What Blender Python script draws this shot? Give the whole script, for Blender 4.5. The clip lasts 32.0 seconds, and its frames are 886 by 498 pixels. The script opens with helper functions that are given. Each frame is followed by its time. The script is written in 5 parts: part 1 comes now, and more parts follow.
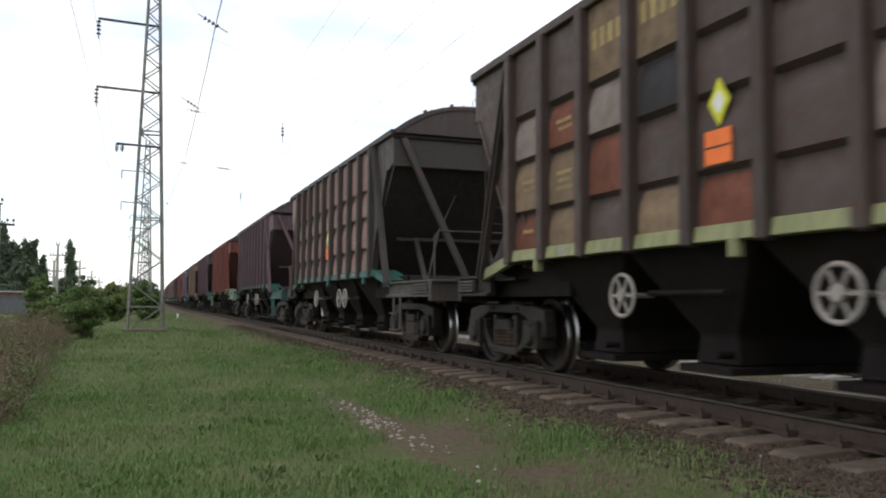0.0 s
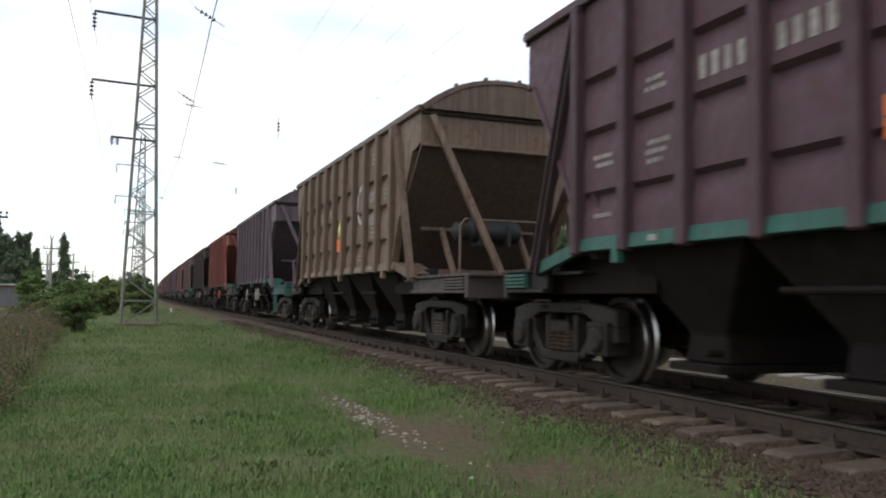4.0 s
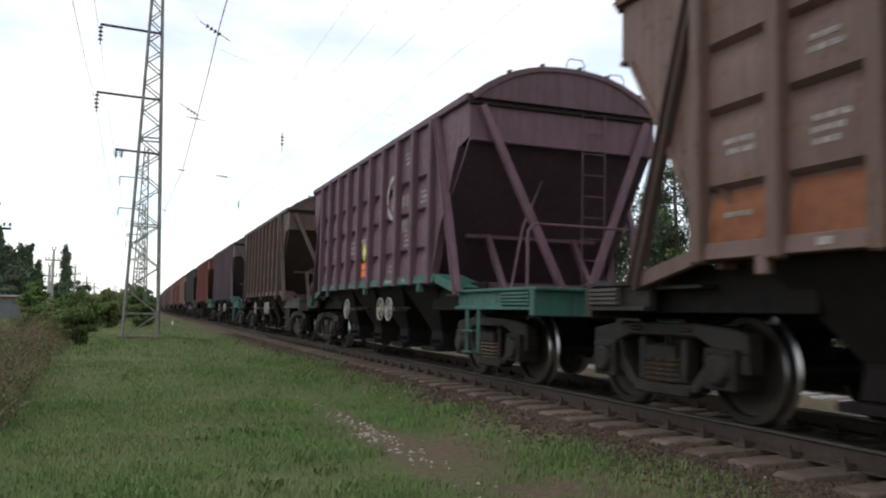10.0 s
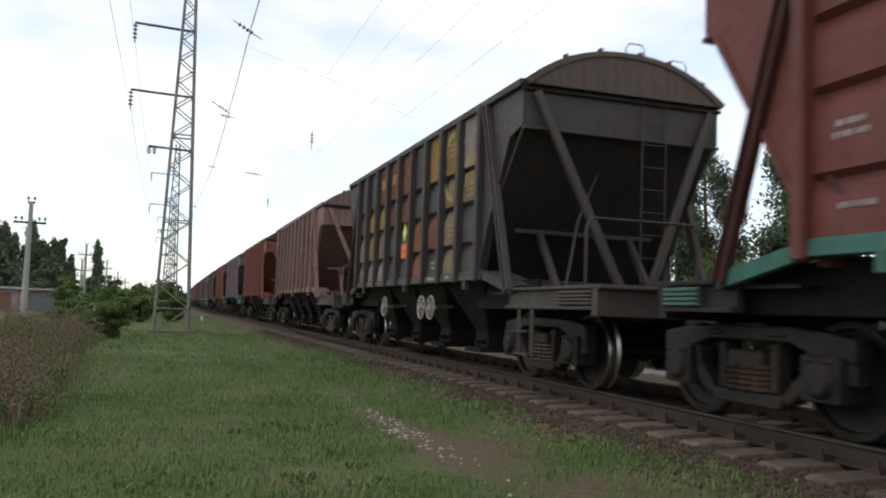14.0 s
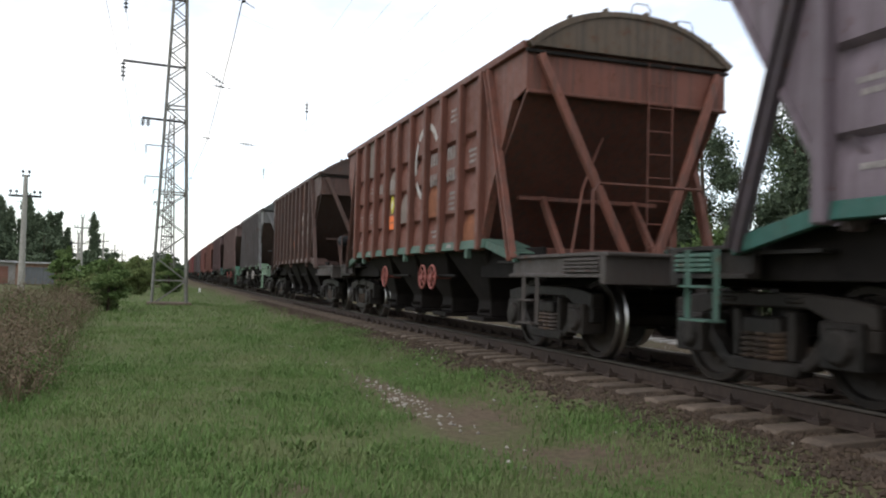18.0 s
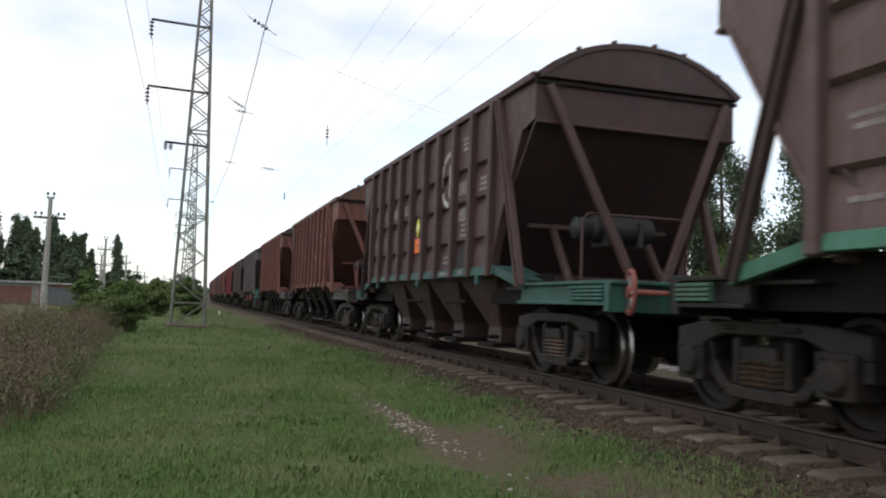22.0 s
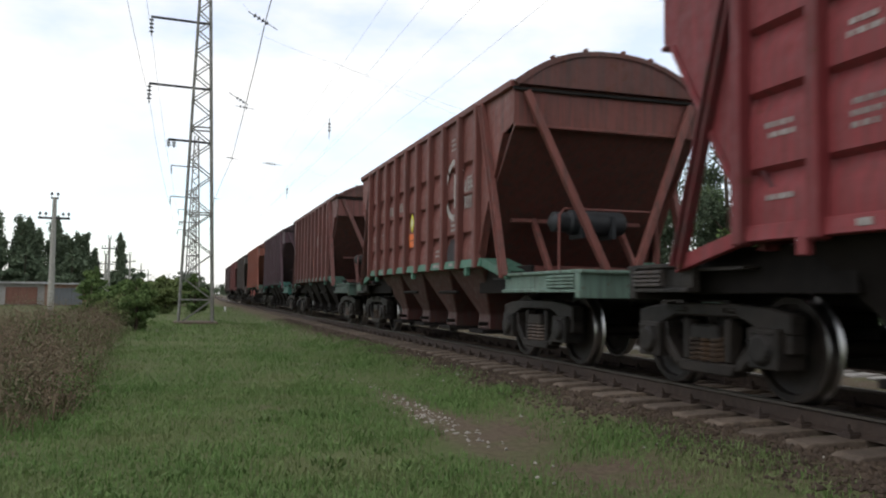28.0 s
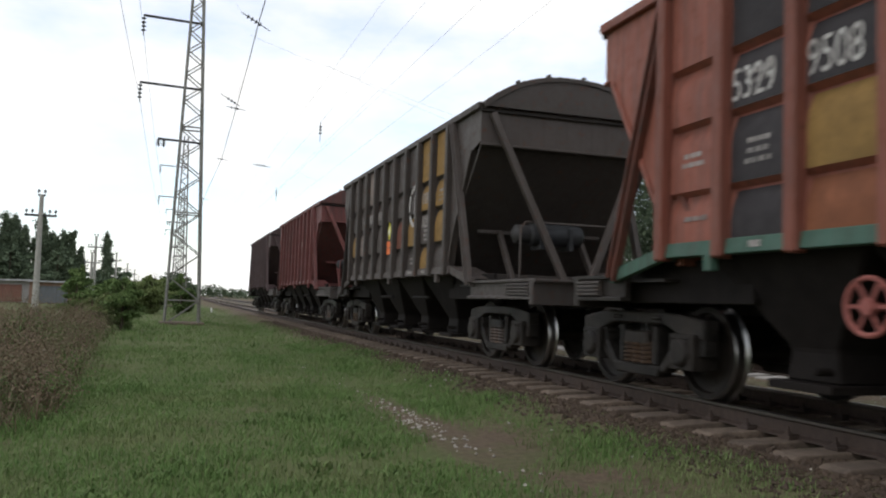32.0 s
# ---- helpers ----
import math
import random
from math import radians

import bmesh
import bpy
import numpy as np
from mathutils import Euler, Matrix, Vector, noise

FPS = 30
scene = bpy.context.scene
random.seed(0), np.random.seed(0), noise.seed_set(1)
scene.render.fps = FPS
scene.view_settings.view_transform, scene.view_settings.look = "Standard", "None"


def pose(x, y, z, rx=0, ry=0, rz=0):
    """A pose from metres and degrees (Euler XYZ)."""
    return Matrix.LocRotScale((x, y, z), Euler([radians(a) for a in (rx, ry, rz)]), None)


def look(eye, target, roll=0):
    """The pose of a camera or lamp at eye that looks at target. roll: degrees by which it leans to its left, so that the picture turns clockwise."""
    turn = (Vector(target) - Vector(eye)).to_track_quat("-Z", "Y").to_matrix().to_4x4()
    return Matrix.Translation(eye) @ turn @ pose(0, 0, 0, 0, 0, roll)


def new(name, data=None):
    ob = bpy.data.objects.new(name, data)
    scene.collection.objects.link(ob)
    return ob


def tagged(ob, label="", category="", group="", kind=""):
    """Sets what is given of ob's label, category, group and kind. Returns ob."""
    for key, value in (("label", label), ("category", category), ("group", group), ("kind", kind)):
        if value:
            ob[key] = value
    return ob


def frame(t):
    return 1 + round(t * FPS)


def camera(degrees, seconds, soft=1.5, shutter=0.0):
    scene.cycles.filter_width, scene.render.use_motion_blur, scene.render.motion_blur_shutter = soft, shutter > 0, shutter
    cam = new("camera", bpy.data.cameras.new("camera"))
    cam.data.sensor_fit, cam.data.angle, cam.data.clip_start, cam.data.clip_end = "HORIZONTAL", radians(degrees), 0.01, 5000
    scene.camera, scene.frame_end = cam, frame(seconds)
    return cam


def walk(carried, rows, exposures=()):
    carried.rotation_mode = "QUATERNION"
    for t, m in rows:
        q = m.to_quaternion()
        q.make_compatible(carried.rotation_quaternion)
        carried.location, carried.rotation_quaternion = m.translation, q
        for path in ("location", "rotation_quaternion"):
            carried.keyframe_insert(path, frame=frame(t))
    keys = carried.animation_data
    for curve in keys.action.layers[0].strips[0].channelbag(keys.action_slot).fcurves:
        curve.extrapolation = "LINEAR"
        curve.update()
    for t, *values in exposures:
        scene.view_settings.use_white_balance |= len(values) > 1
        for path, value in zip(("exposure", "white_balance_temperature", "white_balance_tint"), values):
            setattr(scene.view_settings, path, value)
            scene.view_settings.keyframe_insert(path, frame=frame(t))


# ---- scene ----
# World: x to the right of the line, y along the track away from the camera, z up from the rail head.
cam = camera(56.0, 32.0, soft=2.0, shutter=0.15)
PATH = [
    (0, 0.086, -0.043, 0.885, -20.14, 3.65, 0.35),
    (0.5, 0.091, -0.034, 0.883, -20.18, 3.79, 0.39),
    (1, 0.087, -0.042, 0.879, -20.19, 3.86, 0.67),
    (1.5, 0.088, -0.032, 0.881, -20.21, 3.97, 0.89),
    (2, 0.092, -0.041, 0.887, -20.28, 4.03, 0.65),
    (2.5, 0.094, -0.031, 0.880, -20.15, 4.30, 0.58),
    (3, 0.093, -0.031, 0.882, -20.20, 3.95, 1.22),
    (3.5, 0.096, -0.015, 0.875, -20.19, 3.45, 1.09),
    (5.5, 0.118, 0.003, 0.858, -21.50, 3.95, 0.92),
    (6, 0.141, -0.018, 0.872, -21.10, 4.05, 1.10),
    (6.5, 0.175, -0.055, 0.873, -20.79, 4.42, 1.22),
    (7, 0.184, -0.083, 0.881, -20.51, 4.35, 0.93),
    (7.5, 0.143, -0.081, 0.896, -20.10, 4.50, 0.79),
    (8, 0.101, -0.059, 0.892, -20.33, 4.78, 0.21),
    (8.5, 0.078, -0.012, 0.873, -21.37, 5.07, 0.69),
    (9, 0.072, 0.024, 0.876, -21.95, 4.81, 0.45),
    (9.5, 0.070, 0.052, 0.879, -21.67, 4.65, 0.99),
    (10, 0.052, 0.034, 0.898, -20.38, 4.46, 1.37),
    (10.5, 0.017, 0.001, 0.886, -19.15, 4.13, 1.61),
    (11, 0.004, -0.012, 0.896, -18.96, 3.94, 1.50),
    (11.5, 0.009, -0.002, 0.889, -18.76, 3.82, 1.25),
    (12, -0.002, -0.011, 0.890, -18.40, 3.91, 1.61),
    (12.5, -0.007, -0.010, 0.891, -18.13, 3.75, 1.84),
    (13, 0.000, 0.000, 0.888, -18.52, 3.80, 1.56),
    (13.5, 0.003, 0.011, 0.883, -18.69, 4.02, 2.13),
    (14, -0.009, -0.003, 0.889, -18.55, 4.32, 2.12),
    (14.5, -0.017, -0.009, 0.883, -18.58, 3.59, 2.14),
    (16.5, -0.006, 0.030, 0.878, -19.82, 3.08, 1.61),
    (17, -0.008, 0.025, 0.879, -19.06, 2.89, 1.51),
    (17.5, -0.011, 0.008, 0.881, -18.80, 2.35, 1.41),
    (18, -0.005, 0.008, 0.885, -18.82, 2.23, 1.52),
    (18.5, 0.004, 0.003, 0.886, -18.72, 2.73, 1.65),
    (19, 0.026, -0.010, 0.887, -18.97, 3.15, 1.64),
    (19.5, 0.039, -0.030, 0.885, -18.99, 3.42, 1.55),
    (20, 0.053, -0.046, 0.890, -18.96, 3.49, 1.34),
    (20.5, 0.069, -0.069, 0.892, -18.63, 3.47, 1.19),
    (21, 0.091, -0.076, 0.897, -18.03, 3.48, 1.29),
    (21.5, 0.095, -0.077, 0.897, -17.61, 3.84, 1.98),
    (22, 0.088, -0.076, 0.898, -17.36, 3.91, 2.20),
    (22.5, 0.067, -0.092, 0.906, -17.01, 3.76, 2.05),
    (23, 0.057, -0.079, 0.894, -17.86, 3.56, 1.65),
    (23.5, 0.059, -0.055, 0.894, -18.38, 2.88, 1.05),
    (24, 0.058, -0.068, 0.890, -18.08, 2.93, 1.40),
    (24.5, 0.044, -0.066, 0.889, -18.10, 2.85, 1.34),
    (25, 0.043, -0.055, 0.892, -17.98, 2.83, 1.35),
    (25.5, 0.049, -0.045, 0.890, -17.87, 2.84, 1.64),
    (26, 0.048, -0.040, 0.890, -17.64, 2.97, 2.29),
    (26.5, 0.015, -0.069, 0.906, -15.82, 3.14, 1.58),
    (28.5, -0.051, -0.030, 0.892, -17.53, 3.30, 0.72),
    (29, -0.046, -0.018, 0.893, -17.32, 3.30, 0.96),
    (29.5, -0.059, -0.022, 0.896, -17.13, 3.15, 1.11),
    (30, -0.075, -0.024, 0.895, -17.23, 3.38, 1.24),
    (30.5, -0.074, -0.018, 0.893, -17.54, 3.55, 1.11),
    (31, -0.078, -0.019, 0.893, -17.69, 3.53, 1.79),
    (31.5, -0.071, -0.014, 0.895, -18.04, 3.51, 2.07),
    (32, -0.066, -0.013, 0.890, -18.04, 3.68, 1.93),
]
walk(cam, [(t, pose(x, y, z, 90 + pitch, 0, yaw) @ pose(0, 0, 0, 0, 0, roll))
           for t, x, y, z, yaw, pitch, roll in PATH],
     exposures=((0, 0.08), (7, 0.06), (10, 0.0), (13, -0.1), (14.5, -0.04), (17.5, 0.16), (19, 0.14), (21, 0.0), (22.5, -0.12), (24, -0.06), (25, 0.0), (29, -0.1), (32, -0.08)))

# ---------------------------------------------------------------- world, sun
SUN_UP, SUN_TURN = 52.0, 250.0
world = bpy.data.worlds.new("overcast_sky")
scene.world = world
world.use_nodes = True
wn, wl = world.node_tree.nodes, world.node_tree.links
wn.clear()
w_out = wn.new("ShaderNodeOutputWorld")
w_bg = wn.new("ShaderNodeBackground")
w_sky = wn.new("ShaderNodeTexSky")
w_sky.sky_type, w_sky.sun_disc = "NISHITA", False
w_sky.sun_elevation, w_sky.sun_rotation = radians(SUN_UP), radians(SUN_TURN)
w_gain = wn.new("ShaderNodeVectorMath")
w_gain.operation = "SCALE"
w_gain.inputs["Scale"].default_value = 2.3
w_co = wn.new("ShaderNodeTexCoord")
w_map = wn.new("ShaderNodeMapping")
w_map.inputs["Scale"].default_value = (1.6, 1.6, 4.0)
w_noise = wn.new("ShaderNodeTexNoise")
w_noise.inputs["Scale"].default_value = 1.7
w_noise.inputs["Detail"].default_value = 6.0
w_noise.inputs["Roughness"].default_value = 0.55
w_ramp = wn.new("ShaderNodeValToRGB")
w_ramp.color_ramp.elements[0].position, w_ramp.color_ramp.elements[0].color = 0.40, (0.50, 0.50, 0.50, 1)
w_ramp.color_ramp.elements[1].position, w_ramp.color_ramp.elements[1].color = 0.56, (1, 1, 1, 1)
w_mix = wn.new("ShaderNodeMix")
w_mix.data_type = "RGBA"
w_mix.inputs["B"].default_value = (9.9, 9.9, 9.9, 1)
wl.new(w_co.outputs["Generated"], w_map.inputs["Vector"])
wl.new(w_map.outputs["Vector"], w_noise.inputs["Vector"])
wl.new(w_noise.outputs["Fac"], w_ramp.inputs["Fac"])
wl.new(w_ramp.outputs["Color"], w_mix.inputs["Factor"])
wl.new(w_sky.outputs["Color"], w_gain.inputs[0])
wl.new(w_gain.outputs["Vector"], w_mix.inputs["A"])
wl.new(w_mix.outputs["Result"], w_bg.inputs["Color"])
wl.new(w_bg.outputs["Background"], w_out.inputs["Surface"])
w_bg.inputs["Strength"].default_value = 0.118

sun = new("sun", bpy.data.lights.new("sun", "SUN"))
sun.data.energy, sun.data.angle, sun.data.color = 0.45, radians(25), (1.0, 0.96, 0.9)
sun.matrix_world = look((-30, -18, 45), (0, 0, 0))

# ---------------------------------------------------------------- materials
def tex(nodes, links, vec, scale, detail=4.0, rough=0.6):
    n = nodes.new("ShaderNodeTexNoise")
    n.inputs["Scale"].default_value, n.inputs["Detail"].default_value, n.inputs["Roughness"].default_value = scale, detail, rough
    links.new(vec, n.inputs["Vector"])
    return n.outputs["Fac"]


def ramp(nodes, links, fac, lo, hi, a=0.0, b=1.0):
    n = nodes.new("ShaderNodeMapRange")
    n.inputs["From Min"].default_value, n.inputs["From Max"].default_value = lo, hi
    n.inputs["To Min"].default_value, n.inputs["To Max"].default_value = a, b
    links.new(fac, n.inputs["Value"])
    return n.outputs["Result"]


def blend(nodes, links, fac, a, b, mode="MIX"):
    n = nodes.new("ShaderNodeMix")
    n.data_type, n.blend_type = "RGBA", mode
    for key, v in (("Factor", fac), ("A", a), ("B", b)):
        if isinstance(v, (tuple, list)):
            n.inputs[key].default_value = (*v, 1) if len(v) == 3 else v
        elif isinstance(v, (int, float)):
            n.inputs[key].default_value = v
        else:
            links.new(v, n.inputs[key])
    return n.outputs["Result"]


def start(name, rough=0.6, metal=0.0, space="Object", shift=True):
    """A node material and its shader; the vector is the object's own space, shifted by its random number."""
    m = bpy.data.materials.new(name)
    m.use_nodes = True
    nodes, links = m.node_tree.nodes, m.node_tree.links
    bsdf = nodes["Principled BSDF"]
    bsdf.inputs["Roughness"].default_value, bsdf.inputs["Metallic"].default_value = rough, metal
    bsdf.inputs["Specular IOR Level"].default_value = 0.5 if metal > 0.5 or rough < 0.4 else 0.25
    co = nodes.new("ShaderNodeTexCoord").outputs[space]
    info = nodes.new("ShaderNodeObjectInfo").outputs["Random"]
    if shift:
        add = nodes.new("ShaderNodeVectorMath")
        add.operation = "MULTIPLY_ADD"
        add.inputs[1].default_value = (1, 1, 1)
        wide = nodes.new("ShaderNodeMath")
        wide.operation, wide.inputs[1].default_value = "MULTIPLY", 37.0
        links.new(info, wide.inputs[0])
        links.new(co, add.inputs[0])
        links.new(wide.outputs[0], add.inputs[2])
        co = add.outputs[0]
    return m, nodes, links, bsdf, co, info


def relief(nodes, links, bsdf, fac, strength, distance):
    n = nodes.new("ShaderNodeBump")
    n.inputs["Strength"].default_value, n.inputs["Distance"].default_value = strength, distance
    links.new(fac, n.inputs["Height"])
    links.new(n.outputs["Normal"], bsdf.inputs["Normal"])


def stretched(nodes, links, vec, scale):
    n = nodes.new("ShaderNodeMapping")
    n.inputs["Scale"].default_value = scale
    links.new(vec, n.inputs["Vector"])
    return n.outputs["Vector"]


PAINTS = {}


def paint(rgb, rust=0.35, dirt=0.5, rough=0.55):
    """Weathered wagon paint: faded in blotches, streaked with dust downwards, rust where it has worn through."""
    key = (tuple(rgb), rust, dirt)
    if key in PAINTS:
        return PAINTS[key]
    m, n, l, b, co, info = start("wagon_paint", rough)
    vary = ramp(n, l, info, 0, 1, 0.78, 1.18)
    col = blend(n, l, 1.0, rgb, blend(n, l, vary, (0, 0, 0), (1, 1, 1)), "MULTIPLY")
    fade = ramp(n, l, tex(n, l, co, 1.3, 5), 0.35, 0.7, 0, 0.5)
    col = blend(n, l, fade, col, tuple(min(1, c * 1.2 + 0.012) for c in rgb))
    streak = ramp(n, l, tex(n, l, stretched(n, l, co, (9, 9, 0.5)), 1.5, 4), 0.42, 0.72, 0, dirt)
    col = blend(n, l, streak, col, (0.050, 0.040, 0.035))
    grain = tex(n, l, co, 7.0, 8, 0.7)
    worn = ramp(n, l, grain, 0.66 - 0.16 * rust, 0.74 - 0.12 * rust, 0, 0.85)
    col = blend(n, l, worn, col, (0.10, 0.040, 0.022))
    l.new(col, b.inputs["Base Color"])
    l.new(ramp(n, l, grain, 0.3, 0.7, rough - 0.12, rough + 0.25), b.inputs["Roughness"])
    b.inputs["Specular IOR Level"].default_value = 0.32
    relief(n, l, b, tex(n, l, co, 3.0, 6), 0.5, 0.03)
    PAINTS[key] = m
    return m


def plain(name, rgb, rough=0.7, metal=0.0, vary=0.3, scale=6.0, bump=0.3, depth=0.01, other=None):
    m, n, l, b, co, info = start(name, rough, metal)
    grain = tex(n, l, co, scale, 7, 0.65)
    big = tex(n, l, co, scale * 0.13, 3)
    dark = tuple(c * (1 - vary) for c in rgb)
    lite = tuple(min(1, c * (1 + vary)) for c in rgb)
    col = blend(n, l, ramp(n, l, grain, 0.3, 0.7), dark, lite)
    col = blend(n, l, ramp(n, l, big, 0.4, 0.65, 0, 0.55), col, other or dark)
    col = blend(n, l, 1.0, col, blend(n, l, ramp(n, l, info, 0, 1, 0.8, 1.15), (0, 0, 0), (1, 1, 1)), "MULTIPLY")
    l.new(col, b.inputs["Base Color"])
    if bump:
        relief(n, l, b, grain, bump, depth)
    return m


IRON = plain("grimy_iron", (0.017, 0.015, 0.0135), 0.5, 0.0, 0.6, 11, 0.7, 0.02, (0.044, 0.034, 0.028))
IRON.node_tree.nodes["Principled BSDF"].inputs["Specular IOR Level"].default_value = 0.17
# grimy steel, toned nearly black so the colour carries the underfloor shade too
HOPPER = plain("grimy_shaded_hopper_steel", (0.014, 0.0118, 0.011), 0.75, 0.0, 0.4, 5, 0.3, 0.01, (0.018, 0.014, 0.012))
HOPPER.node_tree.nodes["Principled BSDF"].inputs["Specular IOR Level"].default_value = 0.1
TREAD = plain("polished_tread", (0.42, 0.41, 0.40), 0.3, 1.0, 0.15, 20, 0.1, 0.002)
WHEEL = plain("wheel_steel", (0.018, 0.015, 0.0135), 0.5, 0.3, 0.4, 8, 0.2, 0.005, (0.04, 0.028, 0.02))
SPRING = plain("spring_steel", (0.07, 0.055, 0.047), 0.5, 0.4, 0.4, 12, 0.2, 0.005, (0.14, 0.08, 0.045))
RAIL_SIDE = plain("rail_rust", (0.060, 0.042, 0.033), 0.75, 0.1, 0.35, 14, 0.4, 0.006, (0.06, 0.045, 0.04))
RAIL_TOP = plain("rail_running_face", (0.16, 0.14, 0.125), 0.4, 1.0, 0.15, 20, 0.1, 0.002)
CONCRETE = plain("sleeper_concrete", (0.140, 0.106, 0.080), 0.9, 0, 0.45, 9, 0.8, 0.02, (0.080, 0.062, 0.050))
LATTICE = plain("galvanised_angle", (0.20, 0.20, 0.18), 0.6, 0.2, 0.3, 8, 0.2, 0.005, (0.13, 0.12, 0.10))
DARKMETAL = plain("dark_bracket", (0.05, 0.05, 0.055), 0.6, 0.3, 0.3, 8, 0.2, 0.005)
INSUL = plain("dark_glazed_insulator", (0.035, 0.04, 0.045), 0.3, 0, 0.2, 8, 0.0)
WOODPOLE = plain("grey_concrete_pole", (0.34, 0.33, 0.30), 0.9, 0, 0.2, 8, 0.4, 0.01)
BARK = plain("bark", (0.09, 0.07, 0.05), 0.95, 0, 0.4, 12, 0.8, 0.02)
STONE = plain("ballast_stone", (0.068, 0.048, 0.034), 0.9, 0, 0.5, 9, 0.6, 0.01, (0.05, 0.036, 0.028))
WHITESTONE = plain("pale_limestone", (0.37, 0.34, 0.295), 0.9, 0, 0.2, 9, 0.6, 0.01)
WHITE = plain("white_stencil_paint", (0.50, 0.48, 0.455), 0.7, 0, 0.35, 22, 0.0, 0.01, (0.26, 0.23, 0.21))
FADED = plain("faded_stencil_paint", (0.33, 0.305, 0.285), 0.75, 0, 0.45, 18, 0.0, 0.01, (0.17, 0.14, 0.13))
YELLOWMARK = plain("yellow_stencil_paint", (0.36, 0.275, 0.12), 0.7, 0, 0.25, 14, 0.0, 0.01, (0.4, 0.3, 0.12))
PLAC_Y = plain("yellow_placard", (0.72, 0.70, 0.04), 0.5, 0, 0.08, 8, 0.0)
PLAC_W = plain("white_placard", (0.72, 0.72, 0.70), 0.5, 0, 0.08, 8, 0.0)
PLAC_O = plain("orange_placard", (0.85, 0.19, 0.04), 0.5, 0, 0.08, 8, 0.0)
PLAC_K = plain("black_placard_line", (0.08, 0.04, 0.03), 0.5, 0, 0.1, 8, 0.0)
HW_WHITE = plain("chipped_white_handwheel", (0.29, 0.27, 0.25), 0.6, 0, 0.25, 14, 0.2, 0.003, (0.3, 0.25, 0.22))
HW_PINK = plain("faded_red_handwheel", (0.27, 0.085, 0.072), 0.6, 0, 0.25, 14, 0.2, 0.003, (0.34, 0.12, 0.10))
TANK = plain("dark_tank_paint", (0.028, 0.030, 0.033), 0.5, 0.0, 0.3, 6, 0.2, 0.01, (0.05, 0.042, 0.036))
PATCH = [plain("rusty_patch", (0.16, 0.058, 0.036), 0.75, 0, 0.4, 6), plain("tan_patch", (0.20, 0.14, 0.088), 0.75, 0, 0.3, 6),
         plain("ochre_patch", (0.26, 0.155, 0.05), 0.75, 0, 0.3, 6), plain("pale_patch", (0.23, 0.185, 0.16), 0.75, 0, 0.3, 6),
         plain("blue_patch", (0.055, 0.075, 0.090), 0.7, 0, 0.3, 6), plain("dark_patch", (0.045, 0.04, 0.042), 0.75, 0, 0.3, 6),
         plain("orange_rust_patch", (0.225, 0.085, 0.043), 0.75, 0, 0.35, 6)]


def leafy(name, lo, hi, rough=0.75, dry=None):
    m, n, l, b, co, info = start(name, rough, 0, "Object", False)
    isl = n.new("ShaderNodeNewGeometry").outputs["Random Per Island"]
    col = blend(n, l, isl, lo, hi)
    big = ramp(n, l, tex(n, l, co, 0.6, 3), 0.35, 0.65)
    col = blend(n, l, ramp(n, l, big, 0, 1, 0, 0.62), col, lo)
    if dry:
        patch = ramp(n, l, tex(n, l, co, 0.9, 5, 0.65), 0.48, 0.68, 0, 0.75)
        col = blend(n, l, patch, col, dry)
        fine = ramp(n, l, tex(n, l, co, 3.5, 3), 0.40, 0.66, 0, 0.45)
        col = blend(n, l, fine, col, lo)
    l.new(col, b.inputs["Base Color"])
    b.inputs["Specular IOR Level"].default_value = 0.2
    return m


GRASS = leafy("grass_blades", (0.080, 0.148, 0.040), (0.170, 0.255, 0.083), dry=(0.190, 0.195, 0.095))
DRYGRASS = leafy("dry_weed", (0.105, 0.076, 0.052), (0.285, 0.208, 0.142), dry=(0.115, 0.140, 0.060))
LEAF = leafy("bush_leaves", (0.062, 0.108, 0.032), (0.150, 0.205, 0.070))
LEAFLIGHT = leafy("shrub_leaves", (0.100, 0.135, 0.045), (0.210, 0.250, 0.100))
# dark leaves paled in colour to give far trees their haze
LEAFDARK = leafy("hazed_tree_leaves", (0.064, 0.092, 0.056), (0.135, 0.170, 0.102))

# ---------------------------------------------------------------- geometry helpers
class Shape:
    """Collects vertices and faces for one mesh."""

    def __init__(self):
        self.v, self.f = [], []

    def add(self, verts, faces):
        k = len(self.v)
        self.v += [tuple(p) for p in verts]
        self.f += [tuple(i + k for i in f) for f in faces]
        return self

    def box(self, x0, x1, y0, y1, z0, z1, m=None):
        p = [Vector((x, y, z)) for z in (z0, z1) for x, y in ((x0, y0), (x1, y0), (x1, y1), (x0, y1))]
        if m is not None:
            p = [m @ q for q in p]
        return self.add(p, [(0, 3, 2, 1), (4, 5, 6, 7), (0, 1, 5, 4), (1, 2, 6, 5), (2, 3, 7, 6), (3, 0, 4, 7)])

    def slab(self, outline, axis, a, b):
        """A flat outline, given in the two other axes in order, made thick from a to b along an axis (0, 1 or 2)."""
        n = len(outline)
        pts = []
        for w in (a, b):
            for u, v in outline:
                pts.append({0: (w, u, v), 1: (u, w, v), 2: (u, v, w)}[axis])
        faces = [tuple(range(n))[::-1], tuple(range(n, 2 * n))]
        faces += [(i, (i + 1) % n, n + (i + 1) % n, n + i) for i in range(n)]
        return self.add(pts, faces)

    def tube(self, p, q, r, n=8, r2=None, caps=True):
        p, q = Vector(p), Vector(q)
        d = (q - p).normalized()
        u = d.orthogonal().normalized()
        w = d.cross(u)
        r2 = r if r2 is None else r2
        pts = [p + (u * math.cos(2 * math.pi * i / n) + w * math.sin(2 * math.pi * i / n)) * r for i in range(n)]
        pts += [q + (u * math.cos(2 * math.pi * i / n) + w * math.sin(2 * math.pi * i / n)) * r2 for i in range(n)]
